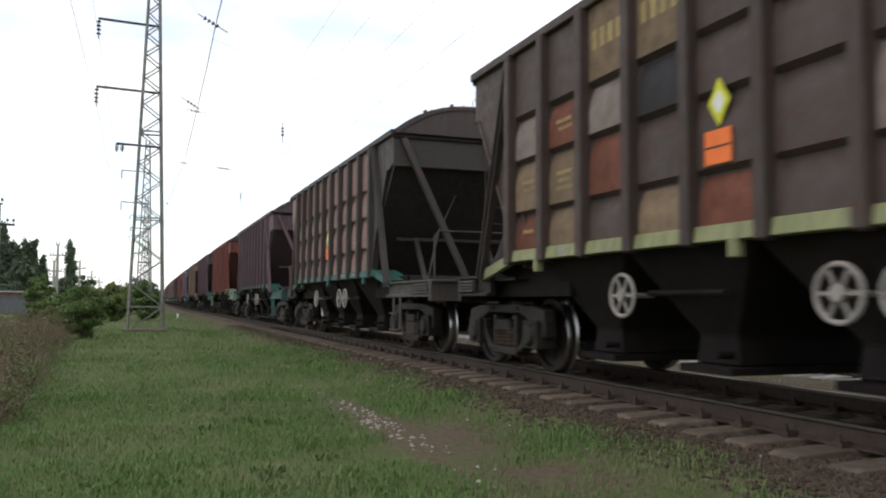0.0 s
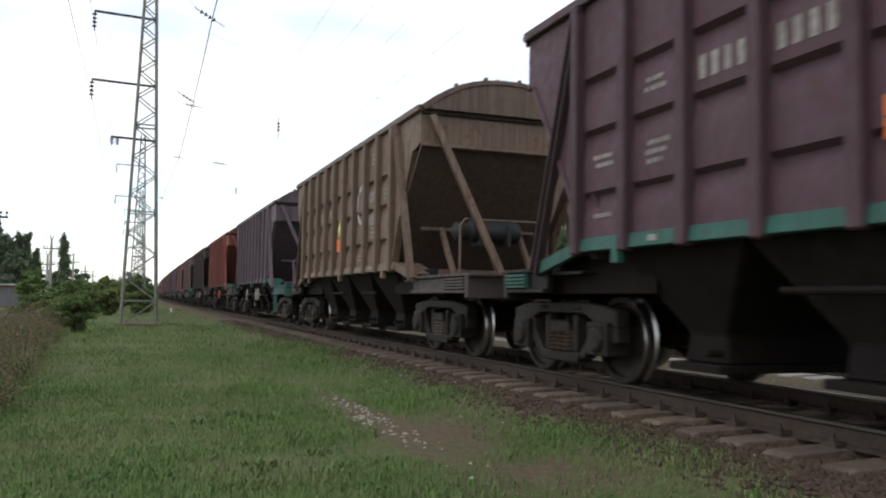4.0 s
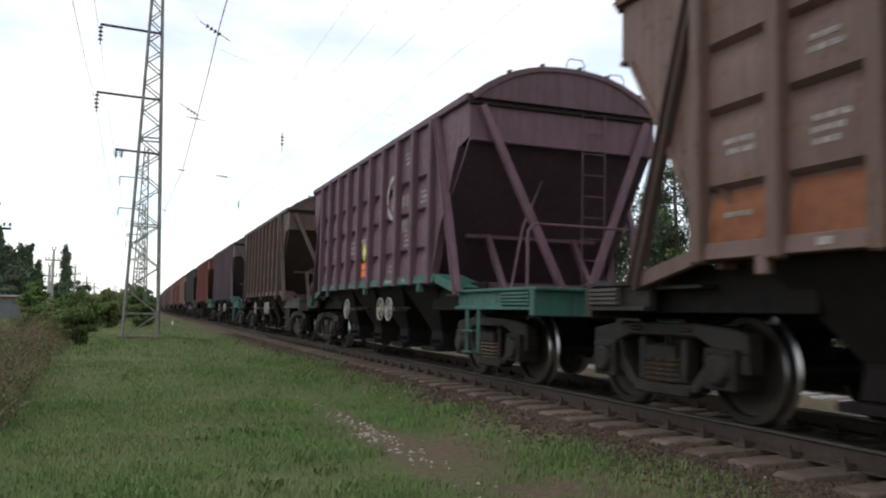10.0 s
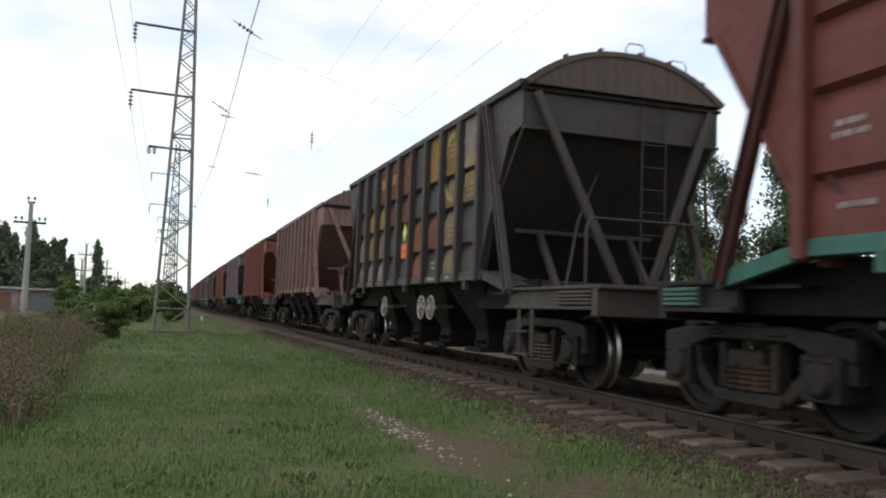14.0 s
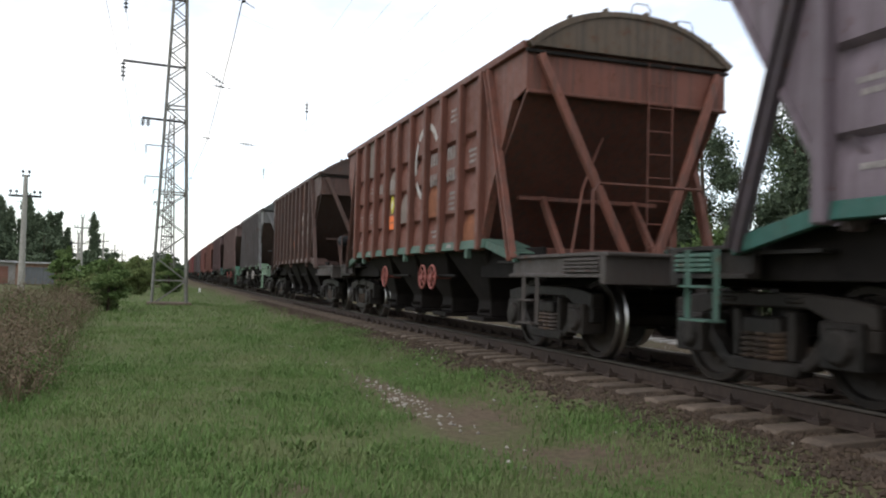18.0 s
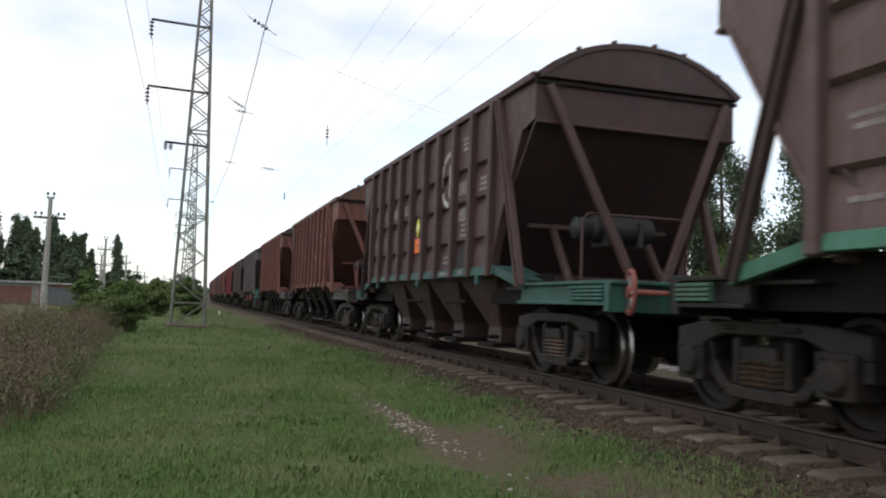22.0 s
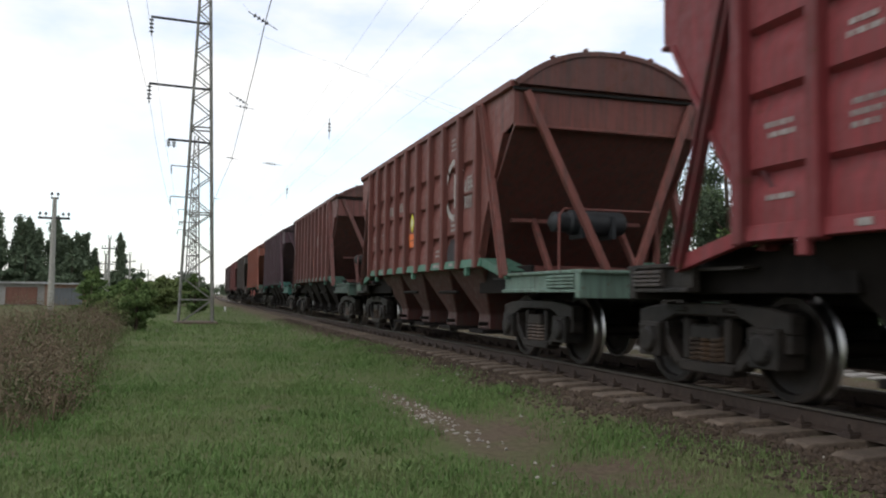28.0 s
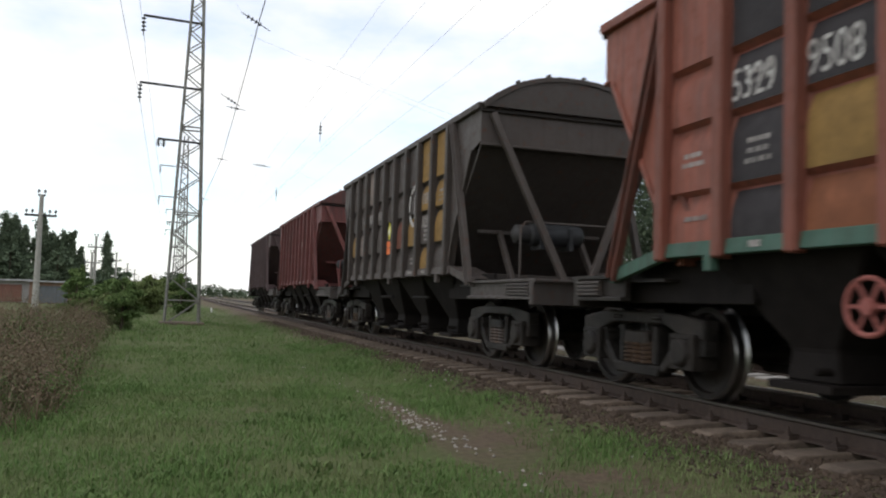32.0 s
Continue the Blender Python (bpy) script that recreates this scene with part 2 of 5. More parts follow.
        faces = [(i, (i + 1) % n, n + (i + 1) % n, n + i) for i in range(n)]
        if caps:
            faces += [tuple(range(n))[::-1], tuple(range(n, 2 * n))]
        return self.add(pts, faces)

    def pipe(self, pts, r, n=6):
        """One connected tube through a row of points."""
        pts = [Vector(p) for p in pts]
        ring = []
        for i, p in enumerate(pts):
            d = (pts[min(i + 1, len(pts) - 1)] - pts[max(i - 1, 0)]).normalized()
            u = d.cross(Vector((0.31, 0.17, 0.93))).normalized()
            w = d.cross(u)
            ring += [p + (u * math.cos(2 * math.pi * j / n) + w * math.sin(2 * math.pi * j / n)) * r for j in range(n)]
        faces = [(i * n + j, i * n + (j + 1) % n, (i + 1) * n + (j + 1) % n, (i + 1) * n + j) for i in range(len(pts) - 1) for j in range(n)]
        faces += [tuple(range(n))[::-1], tuple(range(len(ring) - n, len(ring)))]
        return self.add(ring, faces)

    def bar(self, p, q, a, b, up=(0, 0, 1)):
        """A rectangular bar from p to q, a wide and b deep."""
        p, q = Vector(p), Vector(q)
        d = (q - p).normalized()
        s = d.cross(Vector(up))
        s = s.normalized() if s.length > 1e-4 else d.orthogonal().normalized()
        t = s.cross(d)
        pts = [e + s * i * a / 2 + t * j * b / 2 for e in (p, q) for i, j in ((-1, -1), (1, -1), (1, 1), (-1, 1))]
        return self.add(pts, [(0, 1, 2, 3), (7, 6, 5, 4), (0, 4, 5, 1), (1, 5, 6, 2), (2, 6, 7, 3), (3, 7, 4, 0)])

    def lathe(self, profile, n=28, axis=0):
        """Turns a profile of (along, radius) round an axis."""
        pts = []
        for a, r in profile:
            for i in range(n):
                c, s = r * math.cos(2 * math.pi * i / n), r * math.sin(2 * math.pi * i / n)
                pts.append({0: (a, c, s), 1: (c, a, s), 2: (c, s, a)}[axis])
        faces = []
        for k in range(len(profile) - 1):
            for i in range(n):
                j = (i + 1) % n
                faces.append((k * n + i, k * n + j, (k + 1) * n + j, (k + 1) * n + i))
        faces += [tuple(range(n))[::-1], tuple(range((len(profile) - 1) * n, len(profile) * n))]
        return self.add(pts, faces)

    def ring(self, centre, r, tube_r, n=24, k=8, axis=0):
        pts, faces = [], []
        for i in range(n):
            a = 2 * math.pi * i / n
            for j in range(k):
                b = 2 * math.pi * j / k
                rr, h = r + tube_r * math.cos(b), tube_r * math.sin(b)
                c, s = rr * math.cos(a), rr * math.sin(a)
                pts.append(Vector({0: (h, c, s), 1: (c, h, s), 2: (c, s, h)}[axis]) + Vector(centre))
        for i in range(n):
            for j in range(k):
                faces.append((i * k + j, ((i + 1) % n) * k + j, ((i + 1) % n) * k + (j + 1) % k, i * k + (j + 1) % k))
        return self.add(pts, faces)

    def mesh(self, name, bevel=0.0, smooth=0.0, mats=1):
        me = bpy.data.meshes.new(name)
        me.from_pydata([tuple(p) for p in self.v], [], self.f)
        bm = bmesh.new()
        bm.from_mesh(me)
        bmesh.ops.recalc_face_normals(bm, faces=bm.faces)
        if bevel:
            bmesh.ops.bevel(bm, geom=[e for e in bm.edges if len(e.link_faces) == 2 and e.calc_face_angle(0) > 0.5],
                            offset=bevel, segments=1, affect="EDGES", clamp_overlap=True)
        bm.to_mesh(me)
        bm.free()
        if smooth:
            for p in me.polygons:
                p.use_smooth = True
            me.set_sharp_from_angle(angle=radians(smooth))
        for _ in range(mats):
            me.materials.append(None)
        return me


def put(name, mesh, mat, parent=None, m=None, label=""):
    """One mesh as an object of its own, with its material, under a thing or part."""
    ob = new(name, mesh)
    mats = mat if isinstance(mat, (list, tuple)) else [mat]
    for slot, one in zip(ob.material_slots, mats):
        slot.link, slot.material = "OBJECT", one
    ob.parent = parent
    if m is not None:
        ob.matrix_basis = m if isinstance(m, Matrix) else Matrix.Translation(m)
    return tagged(ob, label=label)


# ---------------------------------------------------------------- plan of the line
CURVE = 0.0001          # the line bends gently to the right
TRACK_X, TRACK2_X = 5.96, 11.0
GAUGE = 0.80            # rail centre from track centre
PITCH = 14.72           # wagon length over couplers
BASE = 10.50            # bogie centres
WHEEL_R = 0.475
BODY_OFF = 0.05         # the bodies stand a little to the far side of the rails


def bend(y):
    return CURVE * y * abs(y) / 2 if y > 0 else 0.0


def travelled(t):
    return -12.59 + 15.2152 * t - 0.013119 * t * t - 0.16 * math.exp(-((t - 26.8) / 2.0) ** 2) + 0.07 * math.exp(-((t - 14.3) / 1.5) ** 2)


def hump(x, y):
    """Height of the ground: low grass verge, ballast shoulder under the two tracks, falling away beyond."""
    xs = x - bend(y)
    bank = min(1, max(0, (xs - 2.9) / 1.2))
    bank = bank * bank * (3 - 2 * bank)
    off = min(1, max(0, (xs - 13.2) / 1.6))
    z = -0.36 + 0.13 * bank - 0.3 * off * off * (3 - 2 * off)
    if xs < 2.9:
        z += 0.035 * noise.noise((x * 0.35, y * 0.35, 0)) + 0.012 * noise.noise((x * 1.7, y * 1.7, 3))
    rise = min(1, max(0, (y - 14) / 30)) * min(1, max(0, (2.9 - xs) / 2))
    return z + 0.16 * rise


# ---------------------------------------------------------------- ground
def ground_mat():
    m, n, l, b, co, info = start("verge_soil_and_turf", 0.95, 0, "Object", False)
    fine = tex(n, l, co, 14, 8, 0.7)
    mid = tex(n, l, co, 1.1, 5, 0.6)
    big = tex(n, l, co, 0.22, 4)
    turf = blend(n, l, ramp(n, l, fine, 0.3, 0.7), (0.055, 0.075, 0.026), (0.120, 0.140, 0.055))
    turf = blend(n, l, ramp(n, l, big, 0.42, 0.62, 0, 0.6), turf, (0.115, 0.125, 0.055))
    soil = blend(n, l, ramp(n, l, fine, 0.3, 0.7), (0.074, 0.054, 0.037), (0.160, 0.120, 0.083))
    sep = n.new("ShaderNodeSeparateXYZ")
    l.new(co, sep.inputs[0])
    worn = ramp(n, l, mid, 0.60, 0.70, 0, 0.75)

    def far_from(axis, at, half):
        a = n.new("ShaderNodeMath")
        a.operation, a.inputs[1].default_value = "SUBTRACT", at
        l.new(sep.outputs[axis], a.inputs[0])
        c = n.new("ShaderNodeMath")
        c.operation = "ABSOLUTE"
        l.new(a.outputs[0], c.inputs[0])
        return ramp(n, l, c.outputs[0], half * 0.35, half, 1, 0)

    def times(a, c):
        m2 = n.new("ShaderNodeMath")
        m2.operation = "MULTIPLY"
        l.new(a, m2.inputs[0])
        l.new(c, m2.inputs[1])
        return m2.outputs[0]

    ragged = ramp(n, l, tex(n, l, co, 2.6, 5), 0.30, 0.55, 0.25, 1)
    foot = times(times(far_from(0, 2.46, 0.42), far_from(1, 8.4, 3.6)), ragged)
    patch = times(times(far_from(0, 2.85, 0.75), far_from(1, 7.4, 1.6)), ragged)
    col = blend(n, l, worn, turf, soil)
    col = blend(n, l, foot, col, soil)
    col = blend(n, l, patch, col, soil)
    col = blend(n, l, times(times(far_from(0, 2.95, 0.8), far_from(1, 5.35, 0.85)), ragged), col, soil)
    edge = ramp(n, l, sep.outputs[0], 3.3, 4.0, 0, 1)
    col = blend(n, l, times(edge, ragged), col, soil)
    l.new(col, b.inputs["Base Color"])
    b.inputs["Specular IOR Level"].default_value = 0.15
    relief(n, l, b, fine, 0.7, 0.04)
    return m


def gravel_mat(name, a, c, scale):
    m, n, l, b, co, info = start(name, 0.95, 0, "Object", False)
    v = n.new("ShaderNodeTexVoronoi")
    v.inputs["Scale"].default_value = scale
    l.new(co, v.inputs["Vector"])
    sep = n.new("ShaderNodeSeparateColor")
    l.new(v.outputs["Color"], sep.inputs[0])
    col = blend(n, l, sep.outputs[0], a, c)
    col = blend(n, l, ramp(n, l, tex(n, l, co, 1.5, 5), 0.4, 0.65, 0, 0.55), col, tuple(x * 0.55 for x in a))
    l.new(col, b.inputs["Base Color"])
    relief(n, l, b, v.outputs["Distance"], 0.9, 0.03)
    return m


TURF = ground_mat()
# oily stone, its colour also lowered for the shade beneath the wagons
BALLAST = gravel_mat("oily_shaded_ballast", (0.020, 0.0145, 0.011), (0.060, 0.043, 0.033), 26)
PALE_BALLAST = gravel_mat("pale_ballast", (0.14, 0.13, 0.12), (0.31, 0.30, 0.28), 20)


def grid_steps(*spans):
    out = []
    for a, b, s in spans:
        out += list(np.arange(a, b, s))
    return out + [spans[-1][1]]


def ground():
    xs = grid_steps((-1500, -100, 200), (-100, -20, 10), (-20, -6, 1.0), (-6, 16, 0.25), (16, 40, 3), (40, 100, 10), (100, 1500, 200))
    ys = grid_steps((-400, -40, 60), (-40, -2, 4), (-2, 24, 0.3), (24, 60, 1.5), (60, 200, 8), (200, 3000, 200))
    nx = len(xs)
    verts = [(x, y, hump(x, y)) for y in ys for x in xs]
    faces = [(j * nx + i, j * nx + i + 1, (j + 1) * nx + i + 1, (j + 1) * nx + i) for j in range(len(ys) - 1) for i in range(nx - 1)]
    me = bpy.data.meshes.new("ground")
    me.from_pydata(verts, [], faces)
    me.materials.append(TURF)
    for p in me.polygons:
        p.use_smooth = True
    tagged(new("ground", me), "grassy verge with worn bare patches beside the track", "ground", kind="structure")


ground()


def strip(name, x0, x1, z, mat, label, y0=-60, y1=620, skirt=0.35, step=1.0, rough=0.02):
    """A bed of stones along the line, with sloping edges, following the bend."""
    ys = grid_steps((y0, 0, 6), (0, 40, step), (40, y1, 8))
    cols = [(x0 - skirt, -0.24), (x0, 0), *[(x0 + (x1 - x0) * i / 8, 0) for i in range(1, 8)], (x1, 0), (x1 + skirt, -0.24)]
    verts = [(x + bend(y) + rough * 2 * noise.noise((x, y, 5)), y, z + dz + rough * noise.noise((x * 2.3, y * 2.3, 1)))
             for y in ys for x, dz in cols]
    k = len(cols)
    faces = [(j * k + i, j * k + i + 1, (j + 1) * k + i + 1, (j + 1) * k + i) for j in range(len(ys) - 1) for i in range(k - 1)]
    me = bpy.data.meshes.new(name)
    me.from_pydata(verts, [], faces)
    me.materials.append(mat)
    for p in me.polygons:
        p.use_smooth = True
    return tagged(new(name, me), label, "ballast", kind="structure")


strip("ballast_bed_1", 4.25, 7.7, -0.272, BALLAST, "oil-stained crushed stone ballast under the track, darkened for the train's shade")
strip("ballast_bed_2", 8.7, 13.2, -0.262, PALE_BALLAST, "pale crushed stone ballast under the second track", rough=0.03)


# ---------------------------------------------------------------- rails and sleepers
def rail_outline(x):
    return [(x - 0.075, -0.18), (x + 0.075, -0.18), (x + 0.075, -0.165), (x + 0.012, -0.145), (x + 0.010, -0.045),
            (x + 0.036, -0.03), (x + 0.036, -0.006), (x + 0.028, -0.001), (x - 0.028, -0.001), (x - 0.036, -0.006),
            (x - 0.036, -0.03), (x - 0.010, -0.045), (x - 0.012, -0.145), (x - 0.075, -0.165)]


def rail(centre, side, label):
    prof = rail_outline(side * GAUGE)
    ys = grid_steps((-80, 0, 20), (0, 620, 10))
    n = len(prof)
    verts = [(centre + bend(y) + u, y, v) for y in ys for u, v in prof]
    faces, mat = [], []
    for j in range(len(ys) - 1):
        for i in range(n):
            faces.append((j * n + i, j * n + (i + 1) % n, (j + 1) * n + (i + 1) % n, (j + 1) * n + i))
            mat.append(1 if i in (7, 8, 9) else 0)
    me = bpy.data.meshes.new("rail")
    me.from_pydata(verts, [], faces)
    me.materials.append(RAIL_SIDE)
    me.materials.append(RAIL_TOP)
    me.polygons.foreach_set("material_index", mat)
    ob = tagged(new("rail", me), label, "rail", group="running rails", kind="structure")
    return ob


for cx in (TRACK_X, TRACK2_X):
    for side in (-1, 1):
        rail(cx, side, "rusty steel rail with a polished running face")


def sleeper_mesh():
    s = Shape()
    prof = [(-1.43, 0.0), (-1.38, 0.02), (-0.95, 0.035), (-0.5, 0.035), (0, 0.005), (0.5, 0.035), (0.95, 0.035), (1.38, 0.02), (1.43, 0.0)]
    n = len(prof)
    pts = []
    for w, drop in ((-0.165, -0.2), (-0.135, 0.0), (0.135, 0.0), (0.165, -0.2)):
        for u, z in prof:
            pts.append((u, w, z + drop if drop else z))
    faces = [(r * n + i, r * n + i + 1, (r + 1) * n + i + 1, (r + 1) * n + i) for r in range(3) for i in range(n - 1)]
    faces += [(0, n, 2 * n, 3 * n), (n - 1, 4 * n - 1, 3 * n - 1, 2 * n - 1)]
    s.add(pts, faces)
    return s.mesh("sleeper", 0.008)


def clip_mesh():
    s = Shape()
    s.box(-0.16, -0.05, -0.07, 0.07, 0, 0.03).box(0.05, 0.16, -0.07, 0.07, 0, 0.03)
    s.tube((-0.11, 0, 0), (-0.11, 0, 0.10), 0.016, 6).tube((0.11, 0, 0), (0.11, 0, 0.10), 0.016, 6)
    s.tube((-0.11, 0, 0.04), (-0.11, 0, 0.066), 0.03, 6).tube((0.11, 0, 0.04), (0.11, 0, 0.066), 0.03, 6)
    s.bar((-0.14, 0, 0.035), (-0.03, 0, 0.03), 0.08, 0.022).bar((0.14, 0, 0.035), (0.03, 0, 0.03), 0.08, 0.022)
    return s.mesh("rail_fastening")

# ---------------------------------------------------------------- hopper wagon meshes (local: y along, -x the near side, z from the rail)
HALF_W = 1.55
SILL_LO, SILL_HI, EAVE, ROOF = 1.385, 1.52, 4.02, 4.57
Y_SIDE = 4.03           # half length of the side at the sill
SIDE_DY = 0.10          # the side sits a little towards the far end
Y_EAVE = 5.38           # half length at the eave
END_LOW = 3.43          # lower edge of the upright end panel
COLS = 9
COL_W = 2 * Y_SIDE / COLS
BEADS = (1.96, 2.60, 3.15)
M = {}


GROOVE = ((-0.29, 0.0), (-0.17, 0.018), (-0.03, 0.074), (-0.008, 0.078), (0.034, 0.0))


def side_profile():
    """Upright profile of the side sheet: flat bands between three pressed grooves."""
    out = [(0.0, SILL_HI)]
    for z in BEADS:
        out += [(x, z + dz) for dz, x in GROOVE]
    return out + [(0.0, EAVE)]


def patch_sheet(row):
    """A repainted field, following the pressed sheet just above its surface."""
    edges = (SILL_HI, *BEADS, EAVE)
    lo = edges[row] + (0.028 if row else 0.0)
    hi = edges[row + 1] - (0.02 if row < 3 else 0.0)
    w = COL_W / 2 - 0.085
    prof = [(x - 0.004, z) for x, z in side_profile() if lo - 0.001 <= z <= hi + 0.001]
    n = len(prof)
    pts = [(x, y, z) for y in (-w, w) for x, z in prof]
    s = Shape()
    s.add(pts, [(i, i + 1, n + i + 1, n + i) for i in range(n - 1)])
    return s.mesh("paint_patch", smooth=26)


def side_sheet():
    """One field of the side between two posts, with three pressed grooves across it."""
    s = Shape()
    prof = side_profile()
    w = COL_W / 2
    ys = (-w, -w + 0.085, w - 0.085, w)
    pts = [(x * (1 if 0 < j < 3 else 0.1), y, z) for j, y in enumerate(ys) for x, z in prof]
    n = len(prof)
    faces = [(j * n + i, j * n + i + 1, (j + 1) * n + i + 1, (j + 1) * n + i) for j in range(3) for i in range(n - 1)]
    s.add(pts, faces)
    back = [(0.13, y, z) for y in (-w, w) for z in (SILL_HI, EAVE)]
    s.add(back, [(0, 1, 3, 2)])
    return s.mesh("side_panel", smooth=26)


def build_meshes():
    M["panel"] = side_sheet()
    for row in range(4):
        M["patch%d" % row] = patch_sheet(row)
    s = Shape()      # post: a hat section, running down over the sill
    s.slab([(-0.11, -0.065), (0.035, -0.065), (0.035, 0.065), (-0.11, 0.065)], 2, SILL_LO - 0.03, EAVE - 0.03)
    M["post"] = s.mesh("post", 0.018)
    for sign, key in ((1, "wing_far"), (-1, "wing_near")):
        s = Shape()  # tapering end of the side
        y0 = Y_SIDE + sign * SIDE_DY
        rim = [(4.22, SILL_HI), (4.28, 1.86), (4.57, 2.31), (5.24, 3.36)] if sign > 0 else [(3.97, SILL_HI), (4.25, 2.14), (4.62, 2.70), (5.02, 3.36)]
        out = [(y0, SILL_HI), *rim, (Y_EAVE, END_LOW + 0.02), (Y_EAVE, EAVE), (y0, EAVE)]
        s.slab([(sign * y, z) for y, z in out], 0, -HALF_W, -HALF_W + 0.03)
        s.slab([(sign * y, z) for y, z in rim] + [(sign * (y - 0.05), z + 0.02) for y, z in rim[::-1]], 0, -HALF_W - 0.03, -HALF_W + 0.10)
        M[key] = s.mesh("side_wing", 0.006)
    s = Shape()      # whole off side, plain outline with its posts
    out = []
    for sign in (1, -1):
        o = [(sign * Y_SIDE, SILL_HI), (sign * (Y_SIDE + 0.62), 2.55), (sign * (Y_EAVE - 0.1), END_LOW), (sign * Y_EAVE, EAVE)]
        out += o if sign == 1 else o[::-1]
    s.slab(out, 0, HALF_W - 0.03, HALF_W)
    for z in BEADS:
        s.box(HALF_W, HALF_W + 0.05, -Y_SIDE, Y_SIDE, z - 0.05, z + 0.04)
    for i in range(4):
        y = Y_SIDE - i * COL_W * 3
        s.box(HALF_W - 0.03, HALF_W + 0.11, y - 0.065, y + 0.065, SILL_LO - 0.03, EAVE - 0.03)
    M["off_side"] = s.mesh("off_side_wall")
    # roof: an arch with overhanging ends
    s = Shape()
    n = 14
    arc = []
    for i in range(n + 1):
        a = -1 + 2 * i / n
        arc.append((a * (HALF_W + 0.02), EAVE + (ROOF - EAVE) * (1 - abs(a) ** 2.35)))
    inner = [(x * 0.985, z - 0.035) for x, z in arc][::-1]
    s.slab(arc + inner, 1, -Y_EAVE - 0.05, Y_EAVE + 0.05)
    for sign in (1, -1):   # closing sheet under the arch
        s.slab([(x, z - 0.02) for x, z in arc], 1, sign * (Y_EAVE - 0.02), sign * (Y_EAVE + 0.10))
        s.slab([(x * 1.01, z + 0.022) for x, z in arc] + [(x * 0.97, z - 0.05) for x, z in arc][::-1], 1, sign * (Y_EAVE + 0.04), sign * (Y_EAVE + 0.125))
    M["roof"] = s.mesh("roof", smooth=35)
    s = Shape()      # arch bands over the roof
    outer = [(x * 1.004, z + 0.03) for x, z in arc]
    s.slab(outer + [(x, z - 0.01) for x, z in arc][::-1], 1, -0.04, 0.04)
    M["roof_band"] = s.mesh("roof_band")
    s = Shape()      # loading hatch
    s.box(-0.36, 0.36, -0.75, 0.75, 0, 0.07).box(-0.32, 0.32, -0.7, 0.7, 0.07, 0.10)
    for y in (-0.55, 0, 0.55):
        s.box(-0.44, 0.44, y - 0.035, y + 0.035, 0.02, 0.12)
    M["hatch"] = s.mesh("hatch", 0.008)
    s = Shape()      # small vent and hinge lumps along the ridge
    s.box(-0.05, 0.05, -0.06, 0.06, 0, 0.10).tube((0, 0, 0.1), (0.04, 0, 0.17), 0.015, 6)
    M["latch"] = s.mesh("hatch_latch", 0.01)
    M["lug"] = Shape().box(-0.03, 0.03, -0.025, 0.05, -0.02, 0.055).mesh("rim_lug", 0.008)
    s = Shape()
    s.box(-0.06, 0.05, -Y_EAVE - 0.03, Y_EAVE + 0.03, -0.06, 0.05)
    M["eave"] = s.mesh("eave_rail", 0.012)
    # end: upright panel, lower sloping sheet, mid crease
    s = Shape()
    s.box(-HALF_W, HALF_W, Y_EAVE - 0.035, Y_EAVE, END_LOW, EAVE + 0.005)
    M["end_panel"] = s.mesh("end_panel", 0.01)
    s = Shape()
    s.box(-HALF_W, HALF_W, Y_EAVE - 0.05, Y_EAVE + 0.05, END_LOW - 0.05, END_LOW - 0.002)
    M["end_crease"] = s.mesh("end_crease", 0.012)
    # thin bar that draws the shadow line below the roof arch
    s = Shape()
    s.box(-HALF_W - 0.03, HALF_W + 0.03, Y_EAVE + 0.002, Y_EAVE + 0.05, EAVE - 0.105, EAVE - 0.05)
    M["end_cap"] = s.mesh("end_cap", 0.012)
    s = Shape()
    s.slab([(Y_EAVE - 0.03, END_LOW), (Y_EAVE - 0.1, END_LOW), (3.36, 1.36), (3.43, 1.36)], 0, -HALF_W + 0.03, HALF_W - 0.03)
    M["end_slope"] = s.mesh("end_slope", 0.005)
    # sill with a flared end running down to the platform
    s = Shape()
    s.slab([(-HALF_W - 0.055, SILL_LO), (-HALF_W + 0.10, SILL_LO), (-HALF_W + 0.10, SILL_HI), (-HALF_W - 0.03, SILL_HI)], 1, -Y_SIDE - 0.06, Y_SIDE + 0.06)
    M["sill"] = s.mesh("side_sill", 0.008)
    s = Shape()
    s.slab([(Y_SIDE + 0.06, SILL_LO), (Y_SIDE + 0.06, SILL_HI), (5.15, 1.30), (5.15, 1.16)], 0, -HALF_W - 0.02, -HALF_W + 0.06)
    s.slab([(Y_SIDE + 0.06, SILL_HI - 0.02), (Y_SIDE + 0.06, SILL_HI), (5.15, 1.30), (5.15, 1.28)], 0, -HALF_W - 0.02, -HALF_W + 0.45)
    M["sill_end"] = s.mesh("sill_flare", 0.006)
    # platform: side channel, buffer beam, deck
    s = Shape()
    prof = [(-HALF_W, 0.97), (-HALF_W + 0.14, 0.97), (-HALF_W + 0.14, 1.25), (-HALF_W, 1.25), (-HALF_W, 1.21), (-HALF_W + 0.06, 1.20), (-HALF_W + 0.06, 1.02), (-HALF_W, 1.01)]
    s.slab(prof, 1, 4.95, 7.44)
    M["platform_side"] = s.mesh("platform_channel", 0.006)
    s = Shape()
    s.slab(prof, 1, 4.98, 5.98)
    M["platform_side_far"] = s.mesh("platform_channel", 0.006)
    s = Shape()      # pressed step plate on the channel
    prof = [(-HALF_W + 0.055, 1.02)]
    for i in range(4):
        z = 1.03 + 0.043 * i
        prof += [(-HALF_W - 0.012, z), (-HALF_W - 0.012, z + 0.024), (-HALF_W + 0.02, z + 0.034)]
